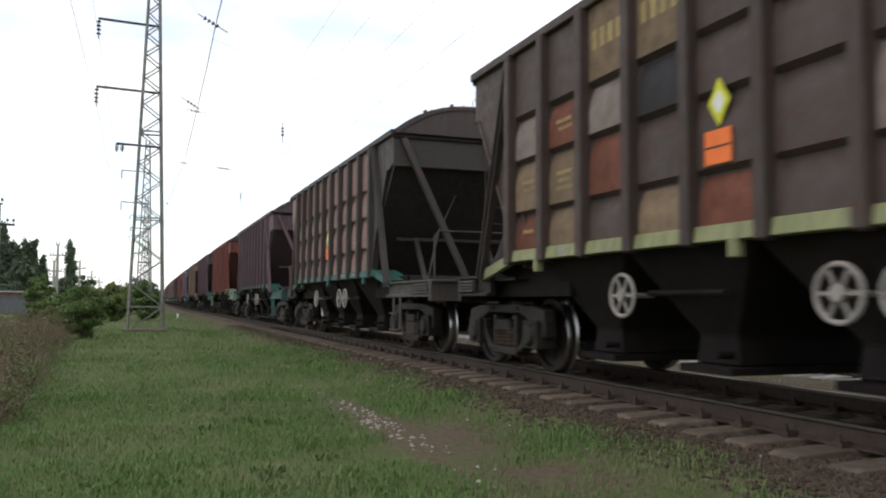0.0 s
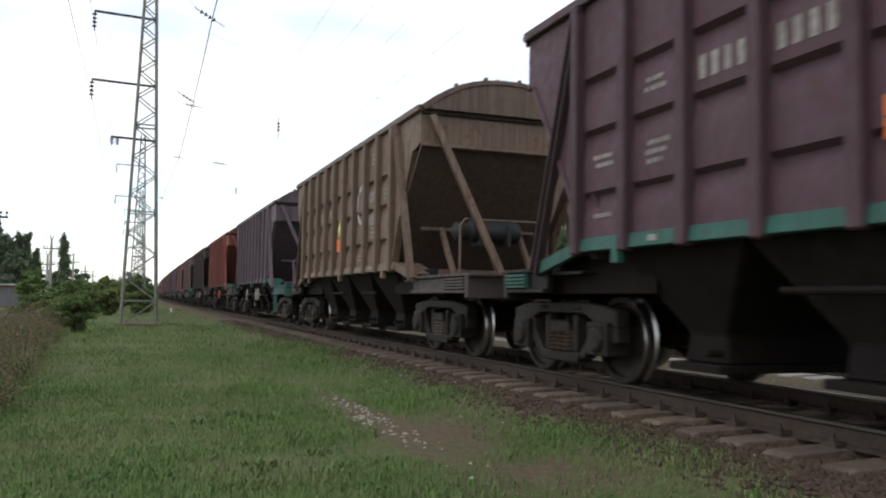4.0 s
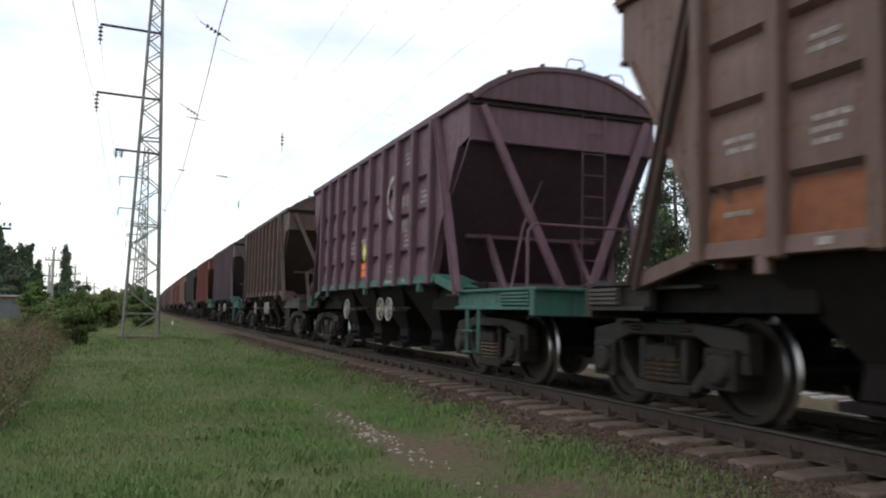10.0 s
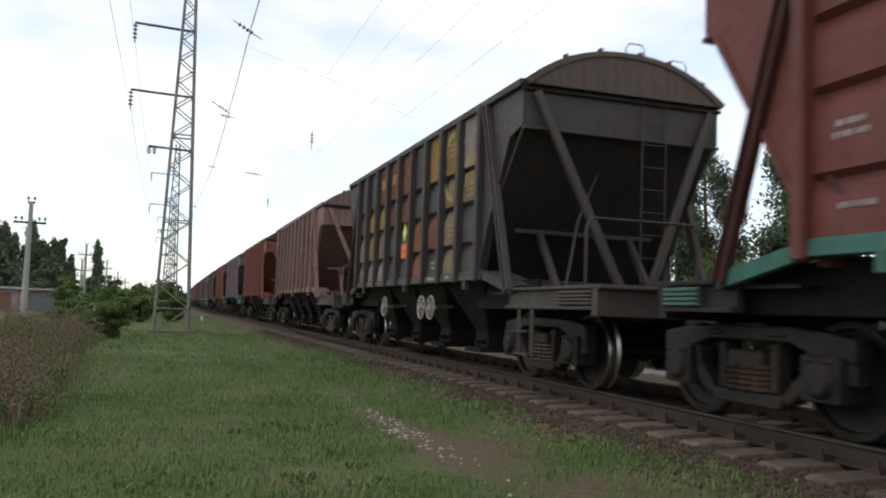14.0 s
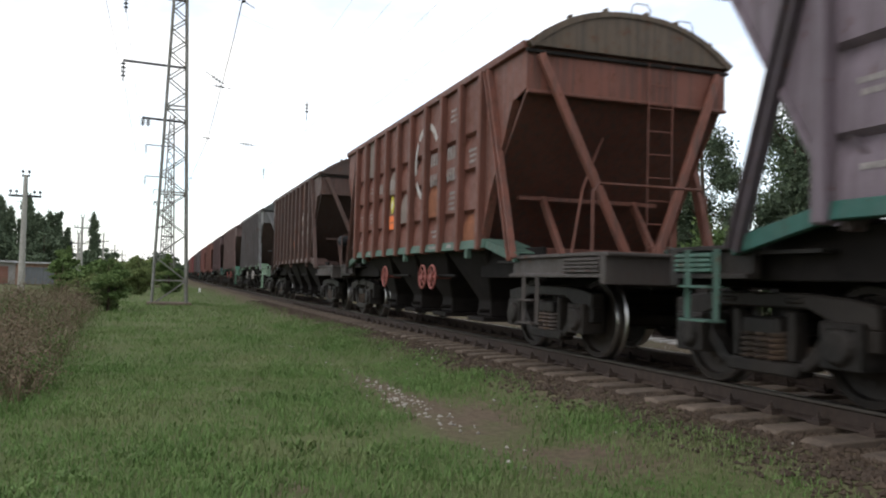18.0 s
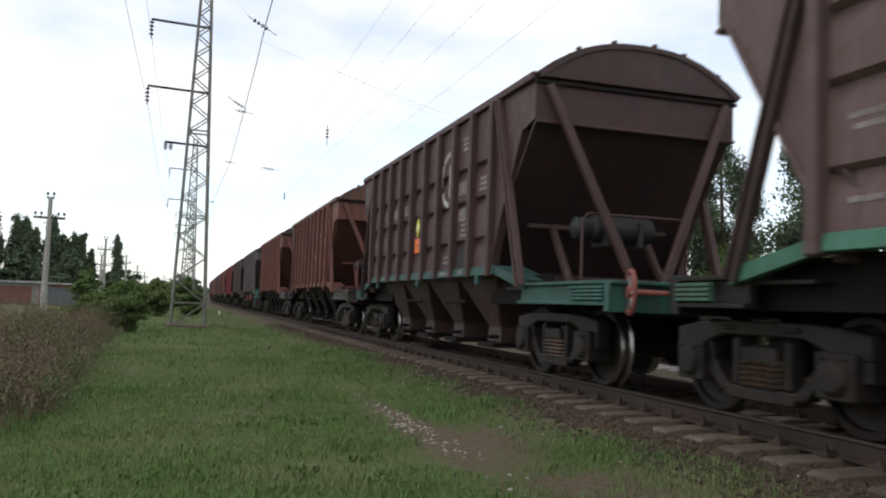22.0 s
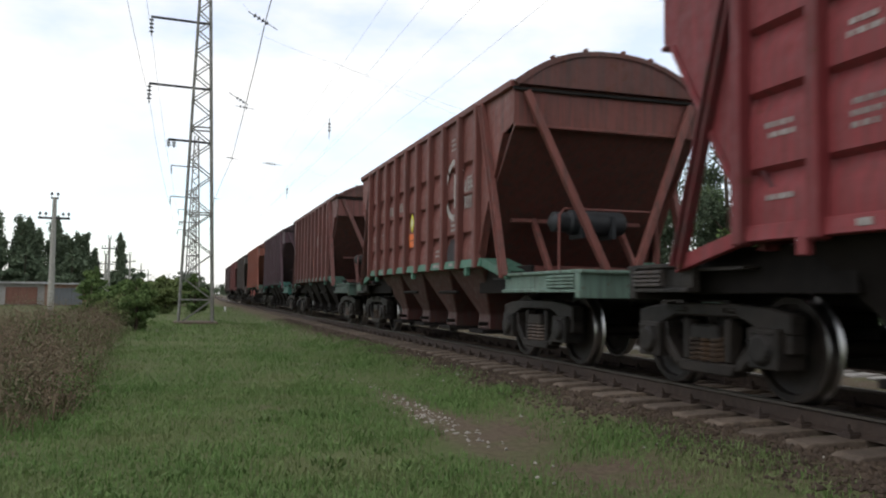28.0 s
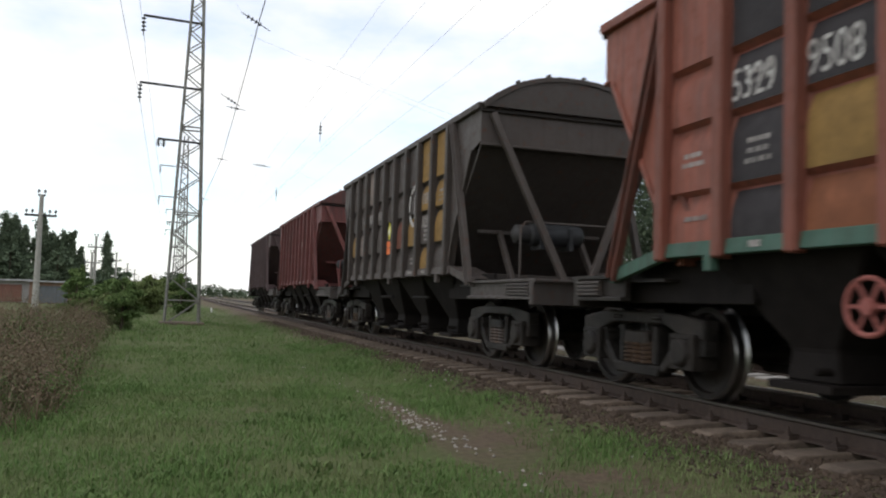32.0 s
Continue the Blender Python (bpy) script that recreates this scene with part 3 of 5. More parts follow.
    prof.append((-HALF_W + 0.055, 1.205))
    s.slab(prof, 1, 6.55, 7.36)
    M["louvre"] = s.mesh("step_plate", 0.003)
    s = Shape()
    s.slab(prof, 1, 5.44, 5.95)
    M["louvre_far"] = s.mesh("step_plate", 0.003)
    s = Shape()
    s.bar((-1.15, 4.28, 2.12), (1.15, 4.28, 2.12), 0.07, 0.07)
    M["cross_pipe"] = s.mesh("cross_bar", 0.012)
    s = Shape()
    s.box(-1.42, 1.42, 4.05, 4.16, 1.32, 1.42)
    M["foot_beam"] = s.mesh("foot_beam", 0.012)
    s = Shape()
    s.pipe([(-0.95, 5.55, 1.2), (-0.6, 5.2, 2.2), (0.1, 4.75, 3.38)], 0.018, 6)
    M["rod"] = s.mesh("stay_rod", smooth=60)
    s = Shape()
    s.box(-HALF_W, HALF_W, 6.66, 6.78, 0.90, 1.24).box(-HALF_W, HALF_W, 6.60, 6.84, 1.2, 1.245).box(-0.35, 0.35, 6.72, 6.86, 0.84, 1.22)
    M["beam"] = s.mesh("buffer_beam", 0.01)
    s = Shape()
    s.box(-HALF_W + 0.1, HALF_W - 0.1, 4.3, 7.40, 1.17, 1.20).box(-0.2, 0.2, 3.2, 7.44, 0.86, 1.16)
    M["deck"] = s.mesh("platform_deck")
    s = Shape()
    s.box(-HALF_W + 0.1, HALF_W - 0.1, 4.3, 5.94, 1.17, 1.20).box(-0.2, 0.2, 3.2, 5.98, 0.86, 1.16)
    M["deck_far"] = s.mesh("platform_deck")
    s = Shape()      # body bolster and longitudinal webs above the bogie
    s.slab([(-1.27, 3.2), (-1.21, 3.2), (-1.21, 3.85), (1.21, 3.85), (1.21, 3.2), (1.27, 3.2), (1.27, 5.4), (1.21, 5.4), (1.21, 4.15), (-1.21, 4.15), (-1.21, 5.4), (-1.27, 5.4)], 2, 0.96, 1.375)
    M["body_bolster"] = s.mesh("body_bolster", 0.01)
    s = Shape()      # diagonal strut from eave corner to the middle of the beam
    s.bar((-HALF_W + 0.17, Y_EAVE + 0.06, EAVE - 0.12), (-0.20, 5.76, 1.22), 0.115, 0.09, (0, 1, 0))
    M["strut"] = s.mesh("diagonal_strut", 0.012)
    s = Shape()      # upright strut at the side
    ax, bx = Vector((-HALF_W - 0.05, 4.12, 3.96)), Vector((-HALF_W - 0.03, 5.10, 1.20))
    u = Vector((0, 0.942, 0.335))
    sec = [(-0.075, -0.05), (-0.045, -0.05), (-0.045, 0.0), (0.045, 0.0), (0.045, -0.05), (0.075, -0.05), (0.075, 0.05), (-0.075, 0.05)]
    s.add([tuple(c + u * p + Vector((q, 0, 0))) for c in (ax, bx) for p, q in sec],
          [(i, (i + 1) % 8, 8 + (i + 1) % 8, 8 + i) for i in range(8)] + [tuple(range(7, -1, -1)), tuple(range(8, 16))])
    M["side_strut"] = s.mesh("side_strut", 0.008)
    s = Shape()      # short leg of the slope
    s.bar((0, 4.25, 2.14), (0, 5.0, 1.19), 0.11, 0.08, (1, 0, 0))
    M["leg"] = s.mesh("slope_brace", 0.01)
    s = Shape()      # air cylinder
    s.lathe([(-0.62, 0.0), (-0.62, 0.08), (-0.56, 0.17), (-0.5, 0.185), (0.3, 0.185), (0.34, 0.15), (0.56, 0.15), (0.62, 0.06), (0.62, 0.0)], 20, 0)
    s.box(-0.36, -0.30, -0.21, 0.21, -0.24, 0.1).box(0.14, 0.20, -0.21, 0.21, -0.24, 0.1)
    M["cylinder"] = s.mesh("air_cylinder", smooth=40)
    s = Shape()
    s.pipe([(-0.8, 0, -0.9), (-0.8, 0, -0.1), (-0.72, 0, 0), (0.72, 0, 0), (0.8, 0, -0.1), (0.8, 0, -0.9)], 0.02, 6)
    M["handrail"] = s.mesh("handrail", smooth=40)
    s = Shape()
    s.pipe([(0, 0, 0), (0, 0, 0.2), (0.05, 0, 0.27), (0.25, 0, 0.27), (0.3, 0, 0.2), (0.3, 0, 0)], 0.008, 6)
    M["hoop"] = s.mesh("grab_hoop", smooth=60)
    s = Shape()
    s.bar((0, 4.6, 2.75), (0, 5.15, 1.19), 0.07, 0.06, (1, 0, 0))
    M["tall_leg"] = s.mesh("slope_post", 0.01)
    s = Shape()      # ladder on the end
    for x in (-0.19, 0.19):
        s.bar((x, 0, 0), (x, 0, 2.75), 0.03, 0.012)
    for i in range(8):
        s.tube((-0.19, 0, 0.2 + 0.32 * i), (0.19, 0, 0.2 + 0.32 * i), 0.009, 6)
    M["ladder"] = s.mesh("ladder")
    s = Shape()      # step under the platform
    s.bar((-0.2, 0, 0), (-0.2, 0, -0.62), 0.05, 0.02).bar((0.2, 0, 0), (0.2, 0, -0.62), 0.05, 0.02)
    s.box(-0.2, 0.2, -0.09, 0.09, -0.33, -0.31).box(-0.2, 0.2, -0.09, 0.09, -0.62, -0.60)
    M["step"] = s.mesh("footstep")
    # discharge hopper under the floor
    s = Shape()
    top, mid, low = (1.42, 0.93, 1.40), (0.60, 0.26, 1.02), (0.34, 0.30, 1.04)
    pts = []
    for z, a, c in (top, mid, low):
        pts += [(-c, -a, z), (c, -a, z), (c, a, z), (-c, a, z)]
    faces = [(0, 1, 2, 3), (8, 11, 10, 9)]
    for k in (0, 4):
        faces += [(k + i, k + (i + 1) % 4, k + 4 + (i + 1) % 4, k + 4 + i) for i in range(4)]
    s.add(pts, faces)
    M["chute"] = s.mesh("discharge_hopper", 0.02)
    s = Shape()
    s.box(-1.18, 1.18, -0.36, 0.36, 0.27, 0.34).tube((-1.2, -0.2, 0.44), (1.2, -0.2, 0.44), 0.035, 8)
    M["gate"] = s.mesh("discharge_gate", 0.008)
    s = Shape()
    s.tube((-1.38, -0.55, 0.98), (-1.38, 0.55, 0.98), 0.03, 8)
    M["shaft"] = s.mesh("control_shaft", smooth=40)
    s = Shape()      # handwheel with six spokes
    s.ring((0, 0, 0), 0.20, 0.020, 28, 8, 0)
    M["handwheel"] = s.mesh("handwheel", smooth=40)
    s = Shape()
    for i in range(3):
        a = math.pi * i / 3
        s.bar((0, -0.19 * math.cos(a), -0.19 * math.sin(a)), (0, 0.19 * math.cos(a), 0.19 * math.sin(a)), 0.028, 0.014, (1, 0, 0))
    M["spokes"] = s.mesh("spokes")
    M["wheel_hub"] = Shape().lathe([(-0.03, 0.0), (-0.03, 0.06), (0.03, 0.06), (0.03, 0.03), (0.35, 0.022), (0.35, 0.0)], 12, 0).mesh("hub", smooth=40)
    # bogie
    s = Shape()      # cast side frame with two windows
    top = [(-1.22, 0.79), (-1.22, 0.60), (-0.84, 0.63), (-0.52, 0.74), (0.52, 0.74), (0.84, 0.63), (1.22, 0.60), (1.22, 0.79), (0.95, 0.835), (0.5, 0.87), (-0.5, 0.87), (-0.95, 0.835)]
    s.slab(top[::-1], 0, -0.09, 0.09)
    s.slab([(-0.42, 0.18), (0.42, 0.18), (0.50, 0.30), (-0.50, 0.30)], 0, -0.10, 0.10)
    for sg in (1, -1):
        s.slab([(sg * 0.34, 0.22), (sg * 0.54, 0.24), (sg * 0.80, 0.46), (sg * 0.80, 0.66), (sg * 0.69, 0.68), (sg * 0.66, 0.52), (sg * 0.50, 0.36)][::sg], 0, -0.085, 0.085)
        s.box(-0.115, -0.08, min(sg * 0.30, sg * 0.5), max(sg * 0.30, sg * 0.5), 0.78, 0.83)
        s.slab([(sg * 0.29, 0.30), (sg * 0.38, 0.30), (sg * 0.38, 0.72), (sg * 0.29, 0.72)][::sg], 0, -0.08, 0.08)
        s.slab([(sg * 1.10, 0.44), (sg * 1.22, 0.44), (sg * 1.22, 0.62), (sg * 1.10, 0.62)][::sg], 0, -0.085, 0.085)
        s.slab([(sg * 0.66, 0.44), (sg * 0.76, 0.44), (sg * 0.76, 0.62), (sg * 0.66, 0.62)][::sg], 0, -0.085, 0.085)
    M["side_frame"] = s.mesh("side_frame", 0.026)
    s = Shape()
    s.box(-0.15, 0.15, -0.20, 0.20, 0.30, 0.66).box(-0.165, -0.14, -0.15, 0.15, 0.60, 0.635).lathe([(-0.20, 0.0), (-0.20, 0.12), (-0.15, 0.155), (-0.05, 0.155)], 16, 0)
    for i in range(len(s.v) - 64, len(s.v)):
        x, y, z = s.v[i]
        s.v[i] = (x, y, z + WHEEL_R)
    M["axle_box"] = s.mesh("axle_box", 0.012)
    s = Shape()      # coil spring
    turns, seg = 5, 12
    s.pipe([(0.085 * math.cos(2 * math.pi * i / seg), 0.085 * math.sin(2 * math.pi * i / seg), 0.24 * i / (turns * seg)) for i in range(turns * seg + 1)], 0.021, 5)
    M["spring"] = s.mesh("coil_spring", smooth=60)
    s = Shape()
    s.slab([(-0.24, 0.51), (0.24, 0.51), (0.22, 0.66), (-0.22, 0.66)], 0, -1.13, 1.13)
    s.slab([(-0.22, 0.52), (0.22, 0.52), (0.2, 0.8), (-0.2, 0.8)], 0, -0.85, 0.85)
    s.box(-0.3, 0.3, -0.3, 0.3, 0.78, 0.88)
    M["bolster"] = s.mesh("bolster", 0.02)
    s = Shape()      # brake beams
    s.bar((-0.8, 0.40, 0.42), (0.8, 0.40, 0.42), 0.08, 0.1)
    for x in (-0.76, 0.76):
        s.box(x - 0.05, x + 0.05, 0.37, 0.47, 0.28, 0.62)
    M["brake"] = s.mesh("brake_beam", 0.01)
    # wheelset
    s = Shape()
    for sg in (1, -1):
        p = [(0.865, 0.10), (0.865, 0.16), (0.835, 0.19), (0.80, 0.30), (0.815, 0.39), (0.865, 0.405), (0.865, 0.462), (0.855, 0.470),
             (0.80, 0.475), (0.755, 0.478), (0.745, 0.490), (0.735, 0.503), (0.725, 0.503), (0.718, 0.48), (0.718, 0.405), (0.75, 0.385), (0.745, 0.28), (0.72, 0.18), (0.70, 0.16), (0.70, 0.10)]
        s.lathe([(sg * a, r) for a, r in p], 40, 0)
    s.lathe([(-1.1, 0.0), (-1.1, 0.065), (-0.9, 0.075), (-0.88, 0.10), (-0.7, 0.10), (-0.6, 0.085), (0.6, 0.085), (0.7, 0.10), (0.88, 0.10), (0.9, 0.075), (1.1, 0.065), (1.1, 0.0)], 16, 0)
    for i in range(3):    # balance lugs and chalk marks that show the turning
        a = 2 * math.pi * i / 3 + 0.4
        for sg in (1, -1):
            s.box(sg * 0.80 - 0.012, sg * 0.80 + 0.012, -0.04, 0.04, 0.26, 0.30, Matrix.Rotation(a, 4, "X"))
    me = s.mesh("wheelset", smooth=35, mats=2)
    for p in me.polygons:
        c = p.center
        r = math.hypot(c.y, c.z)
        if r > 0.455 and 0.72 < abs(c.x) < 0.864:
            p.material_index = 1
    M["wheelset"] = me
    s = Shape()      # coupler
    s.box(-0.12, 0.12, 6.75, 7.14, 0.92, 1.18).box(-0.2, 0.2, 7.05, 7.34, 0.88, 1.22).box(0.06, 0.24, 7.2, 7.42, 0.90, 1.18)
    M["coupler"] = s.mesh("coupler", 0.02)
    s = Shape()
    s.pipe([(0.45, 6.85 + 0.5 * i / 8, 0.92 - 0.35 * math.sin(math.pi * i / 8)) for i in range(9)], 0.028, 6)
    M["hose"] = s.mesh("brake_hose", smooth=50)
    s = Shape()      # bracket under the sill
    s.box(-HALF_W - 0.06, -HALF_W + 0.02, -0.06, 0.06, SILL_LO - 0.14, SILL_LO + 0.005)
    M["jack_pad"] = s.mesh("jacking_pad", 0.01)
    # marks on the side, each a thin plate of paint
    s = Shape()
    s.slab([(0, -0.20), (0.135, 0), (0, 0.20), (-0.135, 0)], 0, -0.006, 0)
    M["diamond"] = s.mesh("placard")
    s = Shape()
    s.slab([(0, -0.10), (0.07, 0), (0, 0.10), (-0.07, 0)], 0, -0.010, -0.006)
    M["diamond_mid"] = s.mesh("placard_field")
    s = Shape()
    s.box(-0.006, 0, -0.165, 0.165, -0.14, 0.14)
    M["square"] = s.mesh("placard")
    s = Shape()
    s.box(-0.009, -0.006, -0.155, 0.155, -0.008, 0.008)
    M["square_line"] = s.mesh("placard_line")


build_meshes()

# ---------------------------------------------------------------- the train
WAGONS, WHEELSETS = [], []


def column_y(i):
    """Middle of a field of the side, counted from the far end."""
    return Y_SIDE + SIDE_DY - (i + 0.5) * COL_W


def row_z(r):
    """Middle of the flat part of a field, between two pressed ridges."""
    return (1.66, 2.25, 2.83, 3.60)[r]


BAR_MESH = {}


def bar_mesh(w, h):
    key = (round(w, 3), round(h, 3))
    if key not in BAR_MESH:
        BAR_MESH[key] = Shape().box(-0.006, -0.002, -w / 2, w / 2, -h / 2, h / 2).mesh("stencil")
    return BAR_MESH[key]


def print_mesh(seed, lines):
    """A few lines of worn small print: short unreadable bars of uneven length."""
    key = ("print", seed, lines)
    if key not in BAR_MESH:
        rng = random.Random(seed)
        s = Shape()
        for j in range(lines):
            y = 0.19 - 0.05 * rng.random()
            while y > -0.17 + 0.1 * rng.random():
                w = rng.uniform(0.025, 0.075)
                z = 0.075 - 0.085 * j
                s.box(-0.004, -0.001, y - w, y, z - 0.022, z + 0.022)
                y -= w + rng.uniform(0.014, 0.035)
        BAR_MESH[key] = s.mesh("small_print")
    return BAR_MESH[key]


def stencil(body, y, z, w, h, mat=None, name="stencil_mark", label=""):
    return put(name, bar_mesh(w, h), mat or WHITE, body, (-HALF_W, y, z), label)


def arc_mesh(r, a0, a1, thick=0.09):
    key = ("arc", r, a0, a1, thick)
    if key not in BAR_MESH:
        n = 12
        pts = [(math.cos(a0 + (a1 - a0) * i / n), math.sin(a0 + (a1 - a0) * i / n)) for i in range(n + 1)]
        out = [(c * r, d * r) for c, d in pts] + [(c * (r - thick), d * (r - thick)) for c, d in pts[::-1]]
        # cut where the pressed ridges stand proud
        BAR_MESH[key] = Shape().slab(out, 0, -0.008, -0.002).mesh("ring_segment")
    return BAR_MESH[key]


def letters(body, text, y, z, size, mat):
    cu = bpy.data.curves.new("number", "FONT")
    cu.body, cu.size, cu.extrude = text, size, 0.001
    cu.materials.append(mat)
    ob = new("number", cu)
    ob.parent = body
    ob.matrix_basis = Matrix(((0, 0, -1, -HALF_W - 0.004), (-0.70, 0, 0, y), (0, 1, 0, z), (0, 0, 0, 1)))
    return ob


def bogie(parent, y, turned):
    b = put("bogie", M["bolster"], IRON, parent, pose(-BODY_OFF, y, 0, 0, 0, 180 if turned else 0))
    for x in (-1.02, 1.02):
        put("side_frame", M["side_frame"], IRON, b, (x, 0, 0))
        for sy in (-0.925, 0.925):
            put("axle_box", M["axle_box"], IRON, b, pose(x, sy, 0, 0, 0, 0 if x < 0 else 180))
        for sy in (-0.17, 0.0, 0.17):
            put("coil_spring", M["spring"], SPRING, b, (x - 0.02 if x < 0 else x + 0.02, sy, 0.30), "coil spring with rust")
    put("brake_beam", M["brake"], IRON, b)
    put("brake_beam", M["brake"], IRON, b, pose(0, 0, 0, 0, 0, 180))
    for sy in (-0.925, 0.925):
        w = put("wheelset", M["wheelset"], (WHEEL, TREAD), b, (0, sy, WHEEL_R), "pair of steel wheels with polished treads")
        WHEELSETS.append((w, sy, turned))
    return b


def wagon(k, spec):
    """Builds one covered hopper wagon from its colours and marks."""
    body_mat = paint(spec["body"], spec.get("rust", 0.3), spec.get("dirt", 0.5))
    roof_mat = paint(spec.get("roof", tuple(c * 0.66 + d for c, d in zip(spec["body"], (0.012, 0.010, 0.009)))), 0.6, 0.8)
    end_mat = paint(spec.get("end", spec["body"]), spec.get("rust", 0.3), 0.7)
    # slope sheet: end colour darkened to hold the shade of the recess
    shaded_slope_mat = paint(spec.get("slope", tuple(c * 0.6 for c in spec.get("end", spec["body"]))), 0.45, 0.8)
    sill_mat = paint(spec.get("sill", spec["body"]), 0.25, 0.45)
    beam_mat = paint(spec.get("beam", (0.06, 0.05, 0.045)), 0.4, 0.8)
    post_mat = paint(spec.get("post", tuple(c * 0.85 for c in spec["body"])), spec.get("rust", 0.3), 0.5)
    # far-end struts: body colour halved, with their shade put into the paint
    shaded_strut_mat = paint(tuple(c * 0.5 for c in spec["body"]), 0.4, 0.8)
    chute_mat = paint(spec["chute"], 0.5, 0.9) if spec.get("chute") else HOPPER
    root = new("hopper_wagon")
    root.empty_display_size = 0.3
    tagged(root, spec["label"], "hopper wagon", group="wagons of the freight train")
    half = Matrix.Rotation(math.pi, 4, "Z")
    rng = random.Random(100 + k)
    side = put("off_side_wall", M["off_side"], body_mat, root)
    for i in range(COLS):
        p = put("side_panel", M["panel"], body_mat, root, (-HALF_W, column_y(i), 0))
        for r in range(4):
            pick = spec.get("patches", {}).get((i, r))
            if pick is None and rng.random() < spec.get("patchy", 0.0):
                pick = rng.choice(spec.get("palette", (0, 1, 3)))
            if pick is not None:
                put("paint_patch", M["patch%d" % r], PATCH[pick], p)
    for i in range(COLS + 1):
        y = Y_SIDE + SIDE_DY - i * COL_W
        put("post", M["post"], post_mat, root, (-HALF_W, y, 0))
    put("side_wing", M["wing_far"], body_mat, root)
    put("side_wing", M["wing_near"], end_mat, root)
    put("eave_rail", M["eave"], post_mat, root, (-HALF_W - 0.01, 0, EAVE))
    put("side_sill", M["sill"], sill_mat, root)
    put("side_sill", M["sill"], sill_mat, root, half)
    roof = put("roof", M["roof"], roof_mat, root, Matrix.Translation((0, 0, EAVE)) @ Matrix.Diagonal((1, 1, spec.get("arch", 1.0), 1)) @ Matrix.Translation((0, 0, -EAVE)))
    for y in (-4.4, -1.5, 1.5, 4.4):
        put("roof_band", M["roof_band"], roof_mat, roof, (0, y, 0))
    for y in (-3.2, 0.0, 3.2):
        put("hatch", M["hatch"], roof_mat, roof, (0, y, ROOF - 0.01))
        put("hatch_latch", M["latch"], IRON, roof, (0.5, y - 0.5, ROOF - 0.08))
    put("hatch_latch", M["latch"], IRON, roof, (-0.1, -5.1, ROOF - 0.02))
    if spec.get("gear") == "ladder":
        put("grab_hoop", M["hoop"], IRON, roof, (0.05, -5.3, ROOF - 0.03))
        put("grab_hoop", M["hoop"], IRON, roof, (0.75, -5.3, ROOF - 0.19))
    for a in (-0.62, -0.28, 0.12, 0.42, 0.78):
        z = EAVE + (ROOF - EAVE) * (1 - abs(a) ** 2.35)
        put("rim_lug", M["lug"], roof_mat, roof, pose(a * HALF_W, -Y_EAVE - 0.08, z + 0.02, 0, 38 * a, 0))
    put("hatch_latch", M["latch"], IRON, roof, (0.75, -5.2, ROOF - 0.18))
    put("hatch_latch", M["latch"], IRON, roof, (-0.8, -5.2, ROOF - 0.19))
    for turn, near in ((Matrix.Identity(4), False), (half, True)):
        put("end_panel", M["end_panel"], end_mat, root, turn)
        put("end_crease", M["end_crease"], end_mat, root, turn)
        # dark iron makes this bar read as shadow under the overhang
        put("end_cap", M["end_cap"], IRON, root, turn)
        put("cross_bar", M["cross_pipe"], end_mat, root, turn)
        put("foot_beam", M["foot_beam"], end_mat, root, turn)
        put("step_plate", M["louvre"] if near else M["louvre_far"], beam_mat, root, turn @ Matrix.Diagonal((1 if not near else -1, 1, 1, 1)))
        put("end_slope", M["end_slope"], shaded_slope_mat, root, turn)
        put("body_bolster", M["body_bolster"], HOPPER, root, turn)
        out = turn @ Matrix.Translation((0, 0.72 if near else -0.74, 0))
        put("platform_deck", M["deck"] if near else M["deck_far"], IRON, root, turn)
        # far beam and channel take dark iron to stand for the shade there
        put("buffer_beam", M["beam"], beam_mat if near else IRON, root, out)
        put("coupler", M["coupler"], IRON, root, out)
        put("brake_hose", M["hose"], IRON, root, out)
        for flip in (1, -1):
            fl = turn @ Matrix.Diagonal((flip, 1, 1, 1))
            if near:
                put("diagonal_strut", M["strut"], end_mat, root, fl)
            put("side_strut", M["side_strut"], end_mat if near else shaded_strut_mat, root, fl)
            put("sill_flare", M["sill_end"], sill_mat, root, fl)
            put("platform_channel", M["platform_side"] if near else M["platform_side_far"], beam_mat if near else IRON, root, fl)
        for x in (-0.75, 0.75):
            put("slope_brace", M["leg"], end_mat, root, turn @ Matrix.Translation((x, 0, 0)))
    gear = spec.get("gear", "cylinder")
    near_end = Matrix.Rotation(math.pi, 4, "Z")
    if gear == "braces":
        for x in (-0.95, -0.3, 0.35):
            put("slope_post", M["tall_leg"], end_mat, root, near_end @ Matrix.Translation((x, 0, 0)))
    if gear in ("cylinder", "braces"):
        put("air_cylinder", M["cylinder"], TANK, root, near_end @ pose(0.35, 5.35, 2.02))
        put("handrail", M["handrail"], end_mat, root, near_end @ pose(0.1, 5.55, 2.2))
    elif gear == "ladder":
        put("ladder", M["ladder"], end_mat, root, near_end @ pose(-0.45, Y_EAVE + 0.06, 1.22))
        put("handrail", M["handrail"], end_mat, root, near_end @ pose(0.3, 6.4, 2.12))
        put("stay_rod", M["rod"], end_mat, root, near_end @ Matrix.Diagonal((-1, 1, 1, 1)))
        put("footstep", M["step"], beam_mat, root, near_end @ pose(HALF_W - 0.02, 5.6, 1.0, 0, 0, 90))
    if spec.get("far_step"):
        put("footstep", M["step"], beam_mat, root, pose(-HALF_W - 0.01, 5.55, 1.22, 0, 0, 90))
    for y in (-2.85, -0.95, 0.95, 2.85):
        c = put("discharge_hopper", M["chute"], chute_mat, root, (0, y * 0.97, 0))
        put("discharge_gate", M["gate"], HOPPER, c)
